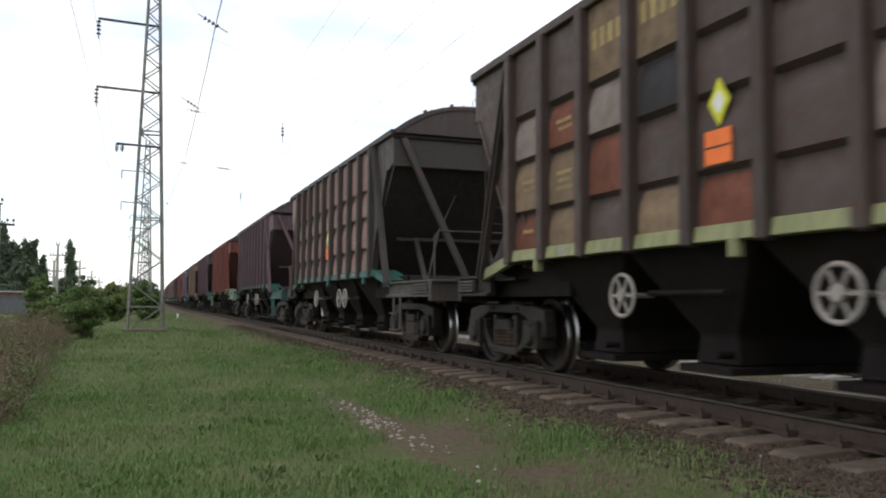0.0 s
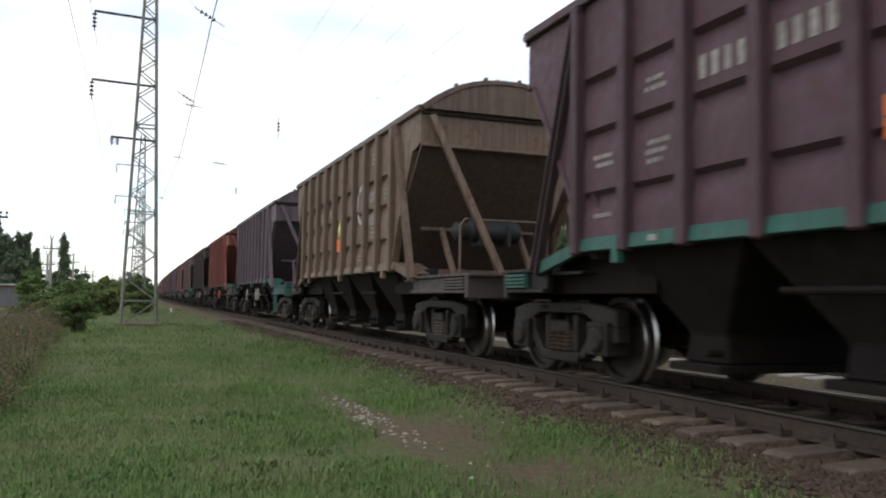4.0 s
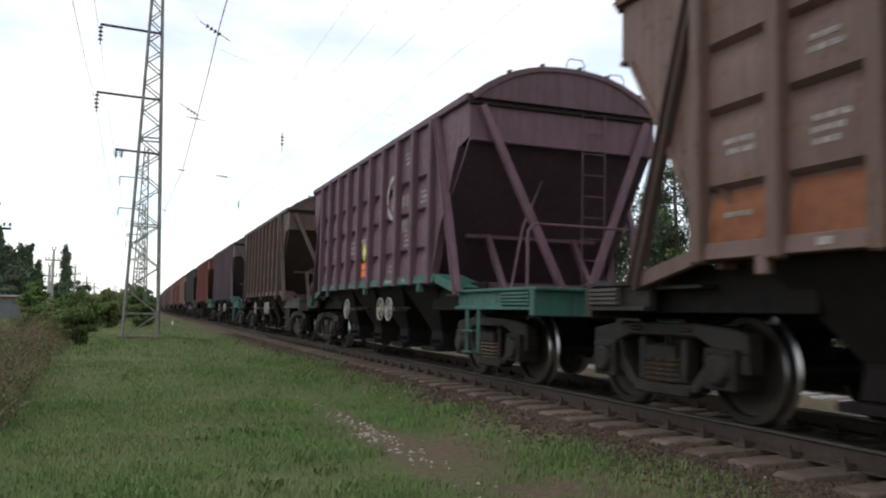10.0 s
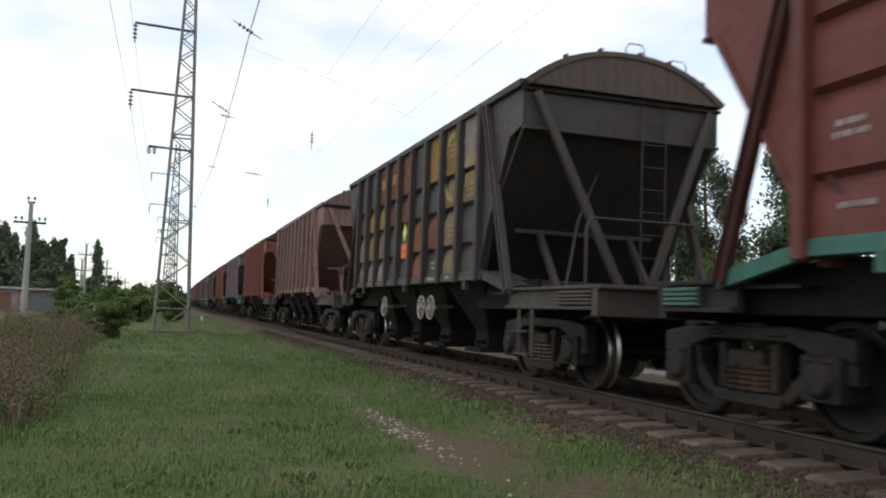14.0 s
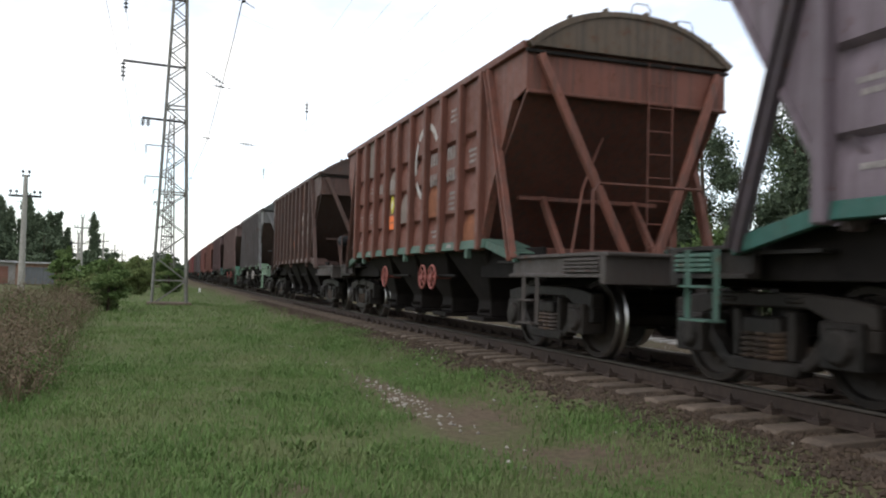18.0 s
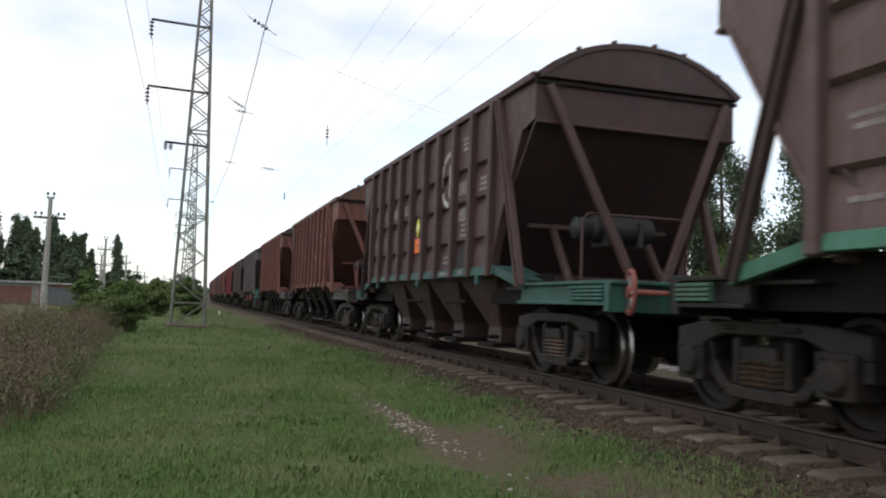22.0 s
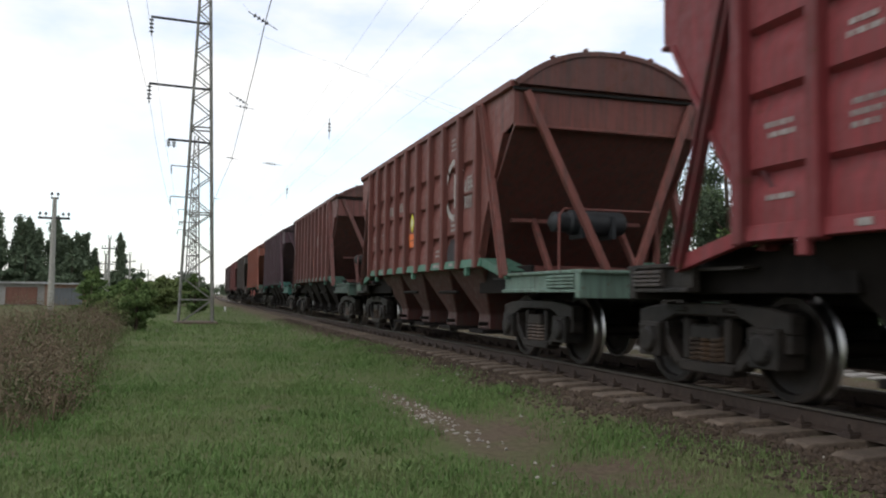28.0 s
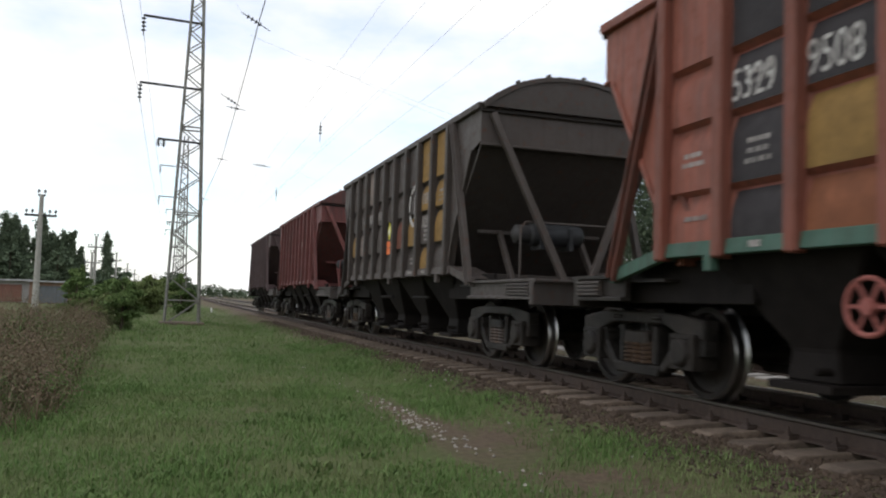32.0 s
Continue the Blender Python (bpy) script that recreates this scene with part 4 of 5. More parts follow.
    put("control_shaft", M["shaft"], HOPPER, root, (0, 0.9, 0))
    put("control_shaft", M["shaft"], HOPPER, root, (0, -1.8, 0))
    if spec.get("wheels"):
        hw = HW_PINK if spec["wheels"] == "pink" else HW_WHITE
        for y in (1.70, -0.95, -1.50):
            w = put("handwheel", M["handwheel"], hw, root, (-HALF_W + 0.03, y, 0.96), "painted handwheel of the discharge gear")
            put("spokes", M["spokes"], hw, w)
            put("hub", M["wheel_hub"], hw, w)
    for y in (-3.4, 3.4, 0.0):
        put("jacking_pad", M["jack_pad"], sill_mat, root, (0, y, 0))
    bogie(root, BASE / 2 + 0.03, False)
    bogie(root, -BASE / 2 - 0.05, True)
    # marks
    ink = YELLOWMARK if spec.get("ink") == "yellow" else WHITE
    if spec.get("placard", 4) is not None:
        y = column_y(spec.get("placard", 4)) + spec.get("shift", 0.08)
        dz = spec.get("placard_up", 0.0)
        d = put("placard", M["diamond"], spec.get("diamond", PLAC_Y), root, (-HALF_W - 0.012, y, 2.41 + dz), "yellow diamond placard")
        put("placard_field", M["diamond_mid"], PLAC_W, d)
        o = put("placard", M["square"], PLAC_O, root, (-HALF_W - 0.012, y + 0.02, 2.05 + dz), "orange square placard")
        put("placard_line", M["square_line"], PLAC_K, o)
    col, row = spec.get("number_at", (2, 2))
    if spec.get("number"):
        size = spec.get("size", 0.40)
        for j, text in enumerate(spec["number"]):
            letters(root, text, column_y(col + j) + 0.37, row_z(row) - size * 0.33, size, ink)
    else:
        for c in (col, col + 1):
            for j in range(4):
                stencil(root, column_y(c) + 0.25 - 0.155 * j, row_z(row), 0.085, 0.20, FADED if ink is WHITE else ink, "number_bar")
    if spec.get("logo", 6):
        c = spec.get("logo", 6)
        yc, zc, r = column_y(c) - 0.05 - (0.28 if spec.get("logo_r", 0.42) > 0.65 else 0.0), spec.get("logo_z", 2.78), spec.get("logo_r", 0.42)
        for a0, a1 in ((-84, -28), (-14, 38), (46, 86), (97, 150)):
            put("ring_segment", arc_mesh(r, radians(a0), radians(a1), 0.07 + 0.05 * r), ink, root, (-HALF_W, yc, zc))
        if r < 0.6:
            stencil(root, yc, zc - 0.05 * r, 0.07, r * 1.1, ink, "ring_stroke")
        for c2 in (c, c + 1, c + 2) if r > 0.65 else (c, c + 1):
            for j in range(2 if c2 == c else 5):
                if c2 < COLS:
                    y = column_y(c2) + (0.26 - 0.13 * j if c2 > c else -0.18 - 0.12 * j)
                    stencil(root, y, zc - 0.02 * r if r > 0.5 else 2.86, 0.07, 0.21, FADED if ink is WHITE else ink, "name_bar")
                    stencil(root, y, zc - 0.52 * r if r > 0.5 else 2.42, 0.07, 0.21, FADED if ink is WHITE else ink, "name_bar")
    for c, r, nbar in spec.get("small", ((0, 1, 2), (1, 1, 3), (1, 2, 2), (0, 0, 1), (7, 1, 4), (7, 3, 3), (8, 2, 3), (6, 0, 2))):
        tagged(put("small_print", print_mesh((c * 7 + r * 3 + k) % 6, nbar), FADED if ink is WHITE else ink, root, (-HALF_W, column_y(c), row_z(r))), kind="stuff")
    for c, w in ((6, 0.55), (7, 0.3), (1, 0.2)):
        stencil(root, column_y(c), SILL_LO + 0.07, w * 0.7, 0.055, FADED, "sill_print").location.x -= 0.047
    for text, fcol, z, size in spec.get("words", ()):
        letters(root, text, Y_SIDE + SIDE_DY - fcol * COL_W, z, size, ink)
    if spec.get("brake_wheel"):
        w = put("handwheel", M["handwheel"], HW_PINK, root, pose(-1.36, -7.62, 1.12, 0, 0, -18) @ Matrix.Scale(1.15, 4), "red and white brake handwheel on the platform")
        put("spokes", M["spokes"], HW_WHITE, w)
        put("hub", M["wheel_hub"], HW_PINK, w)
    WAGONS.append((root, k))
    return root


TEAL, GREEN, PALEGREEN = (0.030, 0.115, 0.092), (0.05, 0.15, 0.09), (0.19, 0.29, 0.20)
PLUM, RED, BROWN = (0.105, 0.055, 0.085), (0.235, 0.062, 0.042), (0.115, 0.070, 0.058)
SPECS = [
    dict(body=(0.070, 0.048, 0.041), sill=(0.24, 0.25, 0.12), wheels="white", gear="none", rust=0.5, ink="yellow", logo=0, number_at=(2, 3), placard_up=0.1,
         patches={(0, 2): 3, (0, 1): 1, (0, 0): 0, (1, 2): 0, (1, 1): 1, (1, 0): 1, (2, 2): 3, (2, 1): 0, (3, 2): 5, (2, 3): 1, (3, 3): 1, (4, 0): 0, (6, 1): 3, (3, 0): 1},
         label="dark brown hopper wagon with a patchwork of faded panels"),
    dict(body=(0.27, 0.16, 0.135), roof=(0.066, 0.050, 0.048), post=(0.055, 0.047, 0.045), end=(0.05, 0.042, 0.04), sill=TEAL, wheels="white", gear="ladder", logo=0, rust=0.45, patches={(0, 3): 0, (1, 3): 0},
         label="dusty pink-brown hopper wagon with dark posts and ends"),
    dict(body=(0.11, 0.066, 0.080), sill=TEAL, beam=TEAL, wheels="white", gear="ladder", number=("533", "0187"), number_at=(1, 2), placard_up=0.04, logo=7, words=(("20", 2.45, 2.28, 0.22),),
         small=((0, 2, 2), (0, 1, 2), (2, 1, 1), (3, 2, 1), (3, 0, 3), (4, 0, 1), (4, 2, 2), (5, 0, 3)), patches={(1, 0): 4}, label="plum-coloured hopper wagon with a teal sill"),
    dict(body=(0.165, 0.042, 0.031), roof=(0.068, 0.050, 0.040), sill=PALEGREEN, beam=PALEGREEN, far_step=True, number=("5333", "2680"), number_at=(2, 2), placard=5, patches={(7, 0): 5}, logo=4, logo_r=0.75, logo_z=2.9,
         small=((0, 2, 2), (1, 2, 2), (1, 1, 3), (3, 1, 1), (7, 1, 3)), label="orange-red hopper wagon with a pale green sill"),
    dict(body=(0.082, 0.042, 0.055), sill=TEAL, beam=TEAL, label="dark plum hopper wagon with a teal sill"),
    dict(body=(0.17, 0.115, 0.085), rust=0.5, label="tan-brown rusty hopper wagon with worn paint"),
    dict(body=(0.13, 0.094, 0.115), sill=TEAL, beam=TEAL, wheels="white", gear="ladder", number=("5332", "845"), number_at=(3, 2), placard=5, logo=7, logo_z=3.1,
         small=((0, 2, 1), (0, 1, 2), (1, 1, 2), (3, 1, 1)), label="greyish purple hopper wagon with a teal sill"),
    dict(body=(0.175, 0.046, 0.036), sill=(0.06, 0.12, 0.09), wheels="pink", gear="ladder", number=("5335",), number_at=(2, 2), logo=5, logo_r=0.7, logo_z=2.9, label="bright rust-red hopper wagon with red handwheels"),
    dict(body=(0.027, 0.022, 0.020), patchy=0.14, palette=(0, 6), wheels="white", gear="ladder", rust=0.7, ink="yellow", logo=6, logo_r=0.65, label="blackened brown hopper wagon with rust spots"),
    dict(body=(0.128, 0.082, 0.075), roof=(0.115, 0.078, 0.072), sill=TEAL, beam=TEAL, wheels="white", gear="ladder", number=("533", "0202"), number_at=(3, 3), small=((4, 2, 2), (0, 1, 2), (1, 1, 2), (2, 1, 2), (3, 2, 2)),
         label="grey-brown hopper wagon with a teal sill"),
    dict(body=(0.145, 0.089, 0.073), end=(0.16, 0.082, 0.072), roof=(0.17, 0.11, 0.10), patches={(0, 0): 6, (1, 0): 6, (3, 0): 0, (4, 1): 0, (6, 0): 6, (5, 2): 3, (7, 1): 0, (8, 0): 6}, wheels="white", gear="ladder", rust=0.55, placard=3, label="brown hopper wagon with rusty and pale panels"),
    dict(body=(0.125, 0.066, 0.092), sill=TEAL, beam=TEAL, wheels="white", gear="ladder", number=("5333", "705"), number_at=(3, 1), placard_up=-0.3, logo=6, logo_z=3.0, label="bright plum hopper wagon with a teal sill"),
    dict(body=(0.088, 0.057, 0.047), wheels="white", gear="ladder", rust=0.6, placard=5, number_at=(3, 2), ink="yellow",
         patches={(3, 2): 1, (4, 2): 1, (4, 1): 3, (7, 2): 3, (7, 1): 3, (8, 3): 2, (0, 1): 0, (0, 2): 3, (2, 0): 0, (5, 0): 3, (1, 0): 3, (0, 0): 0}, label="dull brown hopper wagon with worn panels"),
    dict(body=(0.098, 0.066, 0.080), roof=(0.088, 0.064, 0.075), sill=TEAL, beam=TEAL, wheels="white", gear="ladder", number=("533", "664"), number_at=(1, 2), placard=5, shift=0.05, logo=6, label="dusky purple hopper wagon with a teal sill"),
    dict(body=(0.145, 0.038, 0.030), sill=(0.035, 0.135, 0.105), beam=(0.05, 0.14, 0.10), gear="braces", patches={(7, 0): 4}, number=("5333", "2462"), number_at=(2, 1), roof=(0.15, 0.07, 0.042), logo=5, logo_r=0.72,
         label="deep red hopper wagon with a bright green sill"),
    dict(body=(0.048, 0.043, 0.041), roof=(0.085, 0.062, 0.050), wheels="white", gear="ladder", rust=0.6, logo=7, logo_r=0.6, logo_z=3.3, ink="yellow", number_at=(2, 3),
         patches={(0, 0): 1, (0, 1): 1, (1, 0): 3, (1, 1): 2, (1, 2): 2, (2, 0): 3, (2, 1): 1, (2, 2): 2, (2, 3): 0, (3, 2): 0, (3, 3): 0, (4, 3): 0, (4, 2): 0, (5, 1): 6, (5, 0): 6, (6, 1): 0, (6, 3): 2,
                  (7, 0): 1, (7, 1): 1, (7, 2): 1, (7, 3): 2, (8, 2): 1, (8, 3): 3}, label="black hopper wagon with orange and tan patches"),
    dict(body=(0.22, 0.13, 0.11), rust=0.5, gear="cylinder", label="faded pink-brown hopper wagon with worn paint"),
    dict(body=(0.195, 0.058, 0.040), sill=(0.19, 0.06, 0.042), gear="cylinder", logo=5, logo_r=0.6, label="rust-red hopper wagon with a red sill"),
    dict(body=(0.165, 0.128, 0.150), end=(0.15, 0.115, 0.135), sill=TEAL, beam=(0.06, 0.13, 0.10), far_step=True, placard=3, number_at=(2, 2), logo_r=0.52, patches={(3, 3): 4, (4, 3): 4}, label="pale lilac-grey hopper wagon with a teal sill"),
    dict(body=(0.165, 0.062, 0.043), wheels="pink", patchy=0.12, palette=(6, 3), roof=(0.095, 0.070, 0.048), gear="ladder", sill=(0.07, 0.13, 0.10), rust=0.5, placard=3, logo=5, logo_r=0.7, logo_z=3.0, label="rusty orange-red hopper wagon with worn paint"),
    dict(body=(0.088, 0.050, 0.041), rust=0.6, number=("5321", "922"), number_at=(2, 2), placard=5, logo=7, logo_r=0.5, logo_z=2.65,
         patches={(0, 0): 6, (0, 1): 6, (1, 0): 1, (2, 1): 6, (3, 1): 6, (4, 1): 6, (3, 0): 1, (4, 0): 1, (6, 1): 0, (6, 0): 0, (7, 3): 6, (7, 2): 6, (8, 0): 0, (1, 1): 0}, label="dark rust-brown hopper wagon with worn panels"),
    dict(body=(0.19, 0.175, 0.168), end=(0.17, 0.17, 0.17), post=(0.075, 0.066, 0.066), slope=(0.085, 0.050, 0.044), sill=PALEGREEN, beam=PALEGREEN, wheels="white", gear="ladder", roof=(0.10, 0.115, 0.115), patchy=0.2, palette=(3, 1), logo=6, logo_r=0.7, rust=0.5,
         number_at=(3, 1), label="silvery grey hopper wagon with a pale green sill"),
    dict(body=(0.135, 0.085, 0.078), chute=(0.042, 0.020, 0.018), sill=(0.06, 0.18, 0.12), beam=(0.06, 0.15, 0.10), wheels="pink", gear="ladder", number=("533", "5763"), number_at=(3, 2), logo=7, logo_z=3.2, patches={(7, 0): 4}, label="dusty maroon hopper wagon with a green sill"),
    dict(body=(0.085, 0.045, 0.045), chute=(0.045, 0.022, 0.021), sill=(0.03, 0.085, 0.075), beam=TEAL, brake_wheel=True, patches={(7, 0): 5}, logo=6, logo_z=3.1, logo_r=0.5, label="dark maroon hopper wagon with a dark teal sill"),
    dict(body=(0.165, 0.062, 0.046), roof=(0.12, 0.06, 0.042), logo=6, logo_r=0.6, label="brownish red hopper wagon with faded marks"),
    dict(body=(0.178, 0.064, 0.052), logo=6, logo_r=0.68, logo_z=2.85, roof=(0.075, 0.052, 0.042), gear="cylinder", number_at=(2, 2), label="faded red hopper wagon with a large white ring"),
    dict(arch=0.9, body=(0.122, 0.096, 0.098), chute=(0.045, 0.022, 0.018), sill=TEAL, beam=TEAL, wheels="pink", gear="ladder", number=("5328", "8734"), number_at=(3, 2), diamond=PLAC_W, logo=7, logo_z=3.1, patches={(7, 0): 4}, label="blackish plum hopper wagon with pink handwheels"),
    dict(arch=0.78, body=(0.085, 0.064, 0.057), roof=(0.094, 0.072, 0.060), end=(0.092, 0.060, 0.060), ink="yellow", rust=0.4, label="dark olive-brown hopper wagon with yellow markings"),
    dict(body=(0.20, 0.032, 0.036), end=(0.15, 0.03, 0.036), label="crimson hopper wagon with faded white marks"),
    dict(body=(0.170, 0.056, 0.045), chute=(0.060, 0.020, 0.017), sill=(0.07, 0.17, 0.12), beam=(0.13, 0.20, 0.16), patches={(7, 0): 5}, logo=7, logo_r=0.55, label="brick-red hopper wagon with a green sill"),
    dict(arch=0.8, body=(0.165, 0.066, 0.058), sill=(0.045, 0.10, 0.075), beam=(0.060, 0.100, 0.080), number=("532", "068"), number_at=(2, 2), placard=5, logo=6, label="faded red hopper wagon with a green sill"),
    dict(arch=0.86, body=(0.078, 0.042, 0.053), sill=TEAL, beam=TEAL, number_at=(2, 3), words=(("902", 1.14, 3.21, 0.36), ("20", 3.3, 2.75, 0.24)), label="very dark plum hopper wagon with a teal sill"),
    dict(body=(0.24, 0.078, 0.052), sill=(0.05, 0.11, 0.08), wheels="pink", gear="braces", number=("5329", "9508"), number_at=(1, 2), logo=6, logo_r=0.66, logo_z=3.0,
         patches={(1, 0): 5, (1, 1): 5, (1, 2): 5, (1, 3): 5, (2, 2): 5, (2, 3): 5, (2, 1): 2, (2, 0): 6}, label="orange-red hopper wagon with repainted dark panels"),
    dict(body=(0.062, 0.050, 0.044), patches={(7, 0): 2, (7, 2): 2, (7, 3): 2, (8, 1): 2, (8, 2): 2, (8, 3): 2, (0, 1): 2, (1, 1): 3, (6, 1): 2, (2, 3): 3, (5, 1): 0}, rust=0.5,
         label="dark grey-brown hopper wagon with yellow panels"),
    dict(body=(0.15, 0.046, 0.042), label="maroon-red hopper wagon near the tail"),
    dict(body=(0.075, 0.046, 0.046), label="dark maroon hopper wagon at the tail"),
]
for k, spec in enumerate(SPECS):
    wagon(k, spec)

# ---------------------------------------------------------------- lattice masts of the power line beside the track
def insulator(n=4, gap=0.16, r=0.09):
    s = Shape()
    s.tube((0, 0, 0), (0, 0, -gap * (n + 1)), 0.018, 6)
    for i in range(n):
        z = -gap * (i + 0.8)
        s.lathe([(z + 0.05, 0.02), (z + 0.04, 0.05), (z, r), (z - 0.02, r * 0.9), (z - 0.02, 0.02)], 10, 2)
    return s.mesh("insulator_string", smooth=50)


M["insulator"] = insulator()


def lattice_mast(x, y, z0, detail=True):
    root = new("lattice_mast")
    root.location = (x, y, z0)
    tagged(root, "grey steel lattice mast carrying power lines", "mast", group="power line masts")
    top, half0, half1 = 14.2, 0.62, 0.15
    h = lambda z: half0 + (half1 - half0) * z / top
    for sx in (-1, 1):
        for sy in (-1, 1):
            s = Shape().bar((sx * half0, sy * half0, 0), (sx * half1, sy * half1, top), 0.075, 0.075)
            put("leg", s.mesh("leg"), LATTICE, root)
    zs, z = [0.0], 0.0
    while z < top - 0.5:
        z += max(0.40, h(z) * 1.5)
        zs.append(min(z, top))
    flat = Shape()
    for i, (a, b) in enumerate(zip(zs, zs[1:])):
        for axis in (0, 1):
            for sg in (-1, 1):
                e = 1 if i % 2 else -1
                p, q = (e * h(a), sg * h(a), a), (-e * h(b), sg * h(b), b)
                if axis:
                    p, q = (p[1], p[0], p[2]), (q[1], q[0], q[2])
                if detail:
                    put("brace", Shape().bar(p, q, 0.05, 0.035).mesh("brace"), LATTICE, root)
                else:
                    flat.bar(p, q, 0.05, 0.035)
                if i in (1, 5, 10):
                    r, t = (-h(a), sg * h(a), a), (h(a), sg * h(a), a)
                    if axis:
                        r, t = (r[1], r[0], r[2]), (t[1], t[0], t[2])
                    put("ring_bar", Shape().bar(r, t, 0.06, 0.05).mesh("ring_bar"), LATTICE, root)
    if not detail:
        tagged(put("lattice", flat.mesh("lattice"), LATTICE, root), kind="stuff")
    put("footing", Shape().box(-0.8, 0.8, -0.8, 0.8, -0.35, 0.12).mesh("footing", 0.03), CONCRETE, root)
    for az, reach in ((11.65, -1.95), (9.08, -1.95), (7.0, -1.2)):
        arm = put("cross_arm", Shape().bar((reach, 0, az), (h(az) + 0.05, 0, az - 0.06), 0.09, 0.07).mesh("cross_arm"), DARKMETAL, root)
        drops = (reach + 0.02,) if az > 8 else (reach + 0.03, reach + 0.22)
        for d in drops:
            put("insulator_string", M["insulator"], INSUL, arm, pose(d, 0, az) @ Matrix.Diagonal((1, 1, 0.95 if az > 8 else 0.4, 1)))
    return root


MAST_Y = (33.0, 72.0, 110.0, 150.0, 190.0)
for i, y in enumerate(MAST_Y):
    lattice_mast(0.36 + bend(y), y, hump(0.3, y) - 0.02, i == 0)


def wire(name, pts, r, label, mat=None):
    s = Shape()
    s.pipe(pts, r, 5)
    return put_top(name, s.mesh(name), mat or DARKMETAL, label, "wire")


def put_top(name, mesh, mat, label, category, m=None, group="", kind=""):
    ob = put(name, mesh, mat, None, m, label)
    return tagged(ob, category=category, group=group, kind=kind)


def sagging(p, q, sag, n=10):
    p, q = Vector(p), Vector(q)
    return [p.lerp(q, i / n) - Vector((0, 0, sag * 4 * (i / n) * (1 - i / n))) for i in range(n + 1)]


SPANS = (-8.0, *MAST_Y)
for z in (11.65, 9.08):
    for a, b in zip(SPANS, SPANS[1:]):
        wire("power_wire", sagging((-1.55 + bend(a), a, z - 0.95), (-1.55 + bend(b), b, z - 0.95), 0.5), 0.006, "thin power wire hanging between the lattice masts")

# ---------------------------------------------------------------- overhead wires along the line
def sub(pts):
    return [Vector(p) for p in pts]


wire("feeder_wire", sub([(1.3, -10, 9.3), (1.9, 15, 9.5), (2.18, 24, 9.67), (2.30, 28, 10.03), (2.49, 34, 10.31), (2.60, 42, 10.18), (3.02, 62, 10.73), (2.74, 88, 10.64), (3.4, 130, 10.6), (5.2, 200, 10.4)]), 0.016,
     "dark feeder wire strung along the line")


def disc_string(n, gap=0.15, r=0.085):
    s = Shape()
    s.tube((0, 0, -0.25), (0, 0, gap * n + 0.25), 0.015, 6)
    for i in range(n):
        z = gap * i
        s.lathe([(z - 0.02, 0.015), (z - 0.02, r), (z + 0.03, 0.05), (z + 0.05, 0.015)], 10, 2)
    return s.mesh("disc_insulator", smooth=50)


DISC3, DISC4 = disc_string(3), disc_string(4)
for x, y, z, rx, ry, me in ((1.95, 28, 10.19, 0, 118, DISC4), (2.36, 42, 10.17, 0, 97, DISC3), (2.78, 62, 10.76, 0, 97, DISC3), (2.5, 88, 10.66, 0, 97, DISC3),
                            (6.1, 37.6, 8.72, 180, 0, DISC3), (4.5, 50.5, 8.74, 0, 95, DISC4), (2.15, 36, 9.05, 0, -60, DISC3), (7.045, 62, 8.7, 180, 0, DISC3)):
    put_top("insulator", me, INSUL, "dark disc insulator string hung in the overhead wires", "insulator", pose(x, y, z, rx, ry, 0), group="overhead insulators")
CONTACT = [((6.05, 14, 7.5), (5.95, 75, 7.5)), ((7.47, 14, 7.5), (7.47, 75, 7.5)), ((5.94, 36, 11.21), (7.05, 36, 10.79)), ((7.05, 36, 10.79), (11.61, 36, 9.29)), ((7.76, 60, 10.16), (9.63, 60, 9.45)), ((1.55, 28, 10.58), (1.80, 28, 10.30)), ((6.1, 20, 8.98), (6.1, 120, 8.98)), ((4.9, -20, 8.75), (4.75, 160, 8.75)), ((2.15, 36, 9.05), (2.41, 36, 10.2)), ((7.0, 30, 8.75), (7.1, 160, 8.75)), ((5.2, 30, 9.35), (12.0, 30, 7.6)), ((2.22, 30, 10.2), (5.2, 30, 9.35))]
for a, b in CONTACT:
    wire("contact_wire", sagging(a, b, 0.05, 4), 0.003, "thin overhead contact wire above the tracks", LATTICE)


# ---------------------------------------------------------------- plants
def blades(name, spots, mat, label, seed, parent=None, lo=0.06, hi=0.16, lean=0.5, width=0.006):
    """Many separate blades: each a bent, tapering strip of two quads."""
    rng = np.random.default_rng(seed)
    q = np.array(spots)
    n = len(q)
    root, k = q[:, :3], q[:, 3:]
    h = rng.uniform(lo, hi, (n, 1)) * k
    a, bow = rng.uniform(0, 2 * math.pi, (n, 1)), rng.uniform(0, lean, (n, 1))
    along = np.concatenate([np.cos(a), np.sin(a), 0 * a], 1)
    side = np.concatenate([-np.sin(a), np.cos(a), 0 * a], 1) * width * rng.uniform(0.7, 1.3, (n, 1)) * np.maximum(1.0, k)
    up = np.array((0, 0, 1.0))
    mid = root + along * bow * h * 0.4 + up * h * 0.6
    tip = root + along * bow * h * 1.1 + up * h
    foot = root - up * 0.02
    v = np.stack([foot - side, foot + side, mid + side * 0.8, mid - side * 0.8, tip], 1).reshape(-1, 3).tolist()
    f = [t for i in range(0, 5 * n, 5) for t in ((i, i + 1, i + 2, i + 3), (i + 3, i + 2, i + 4))]
    me = bpy.data.meshes.new(name)
    me.from_pydata(v, [], f)
    me.materials.append(mat)
    ob = new(name, me)
    ob.parent = parent
    if parent is None:
        tagged(ob, label, "grass", kind="stuff")
    return ob


def bare(x, y):
    """How bare the soil is: a stony footpath, a worn patch, and small scattered gaps."""
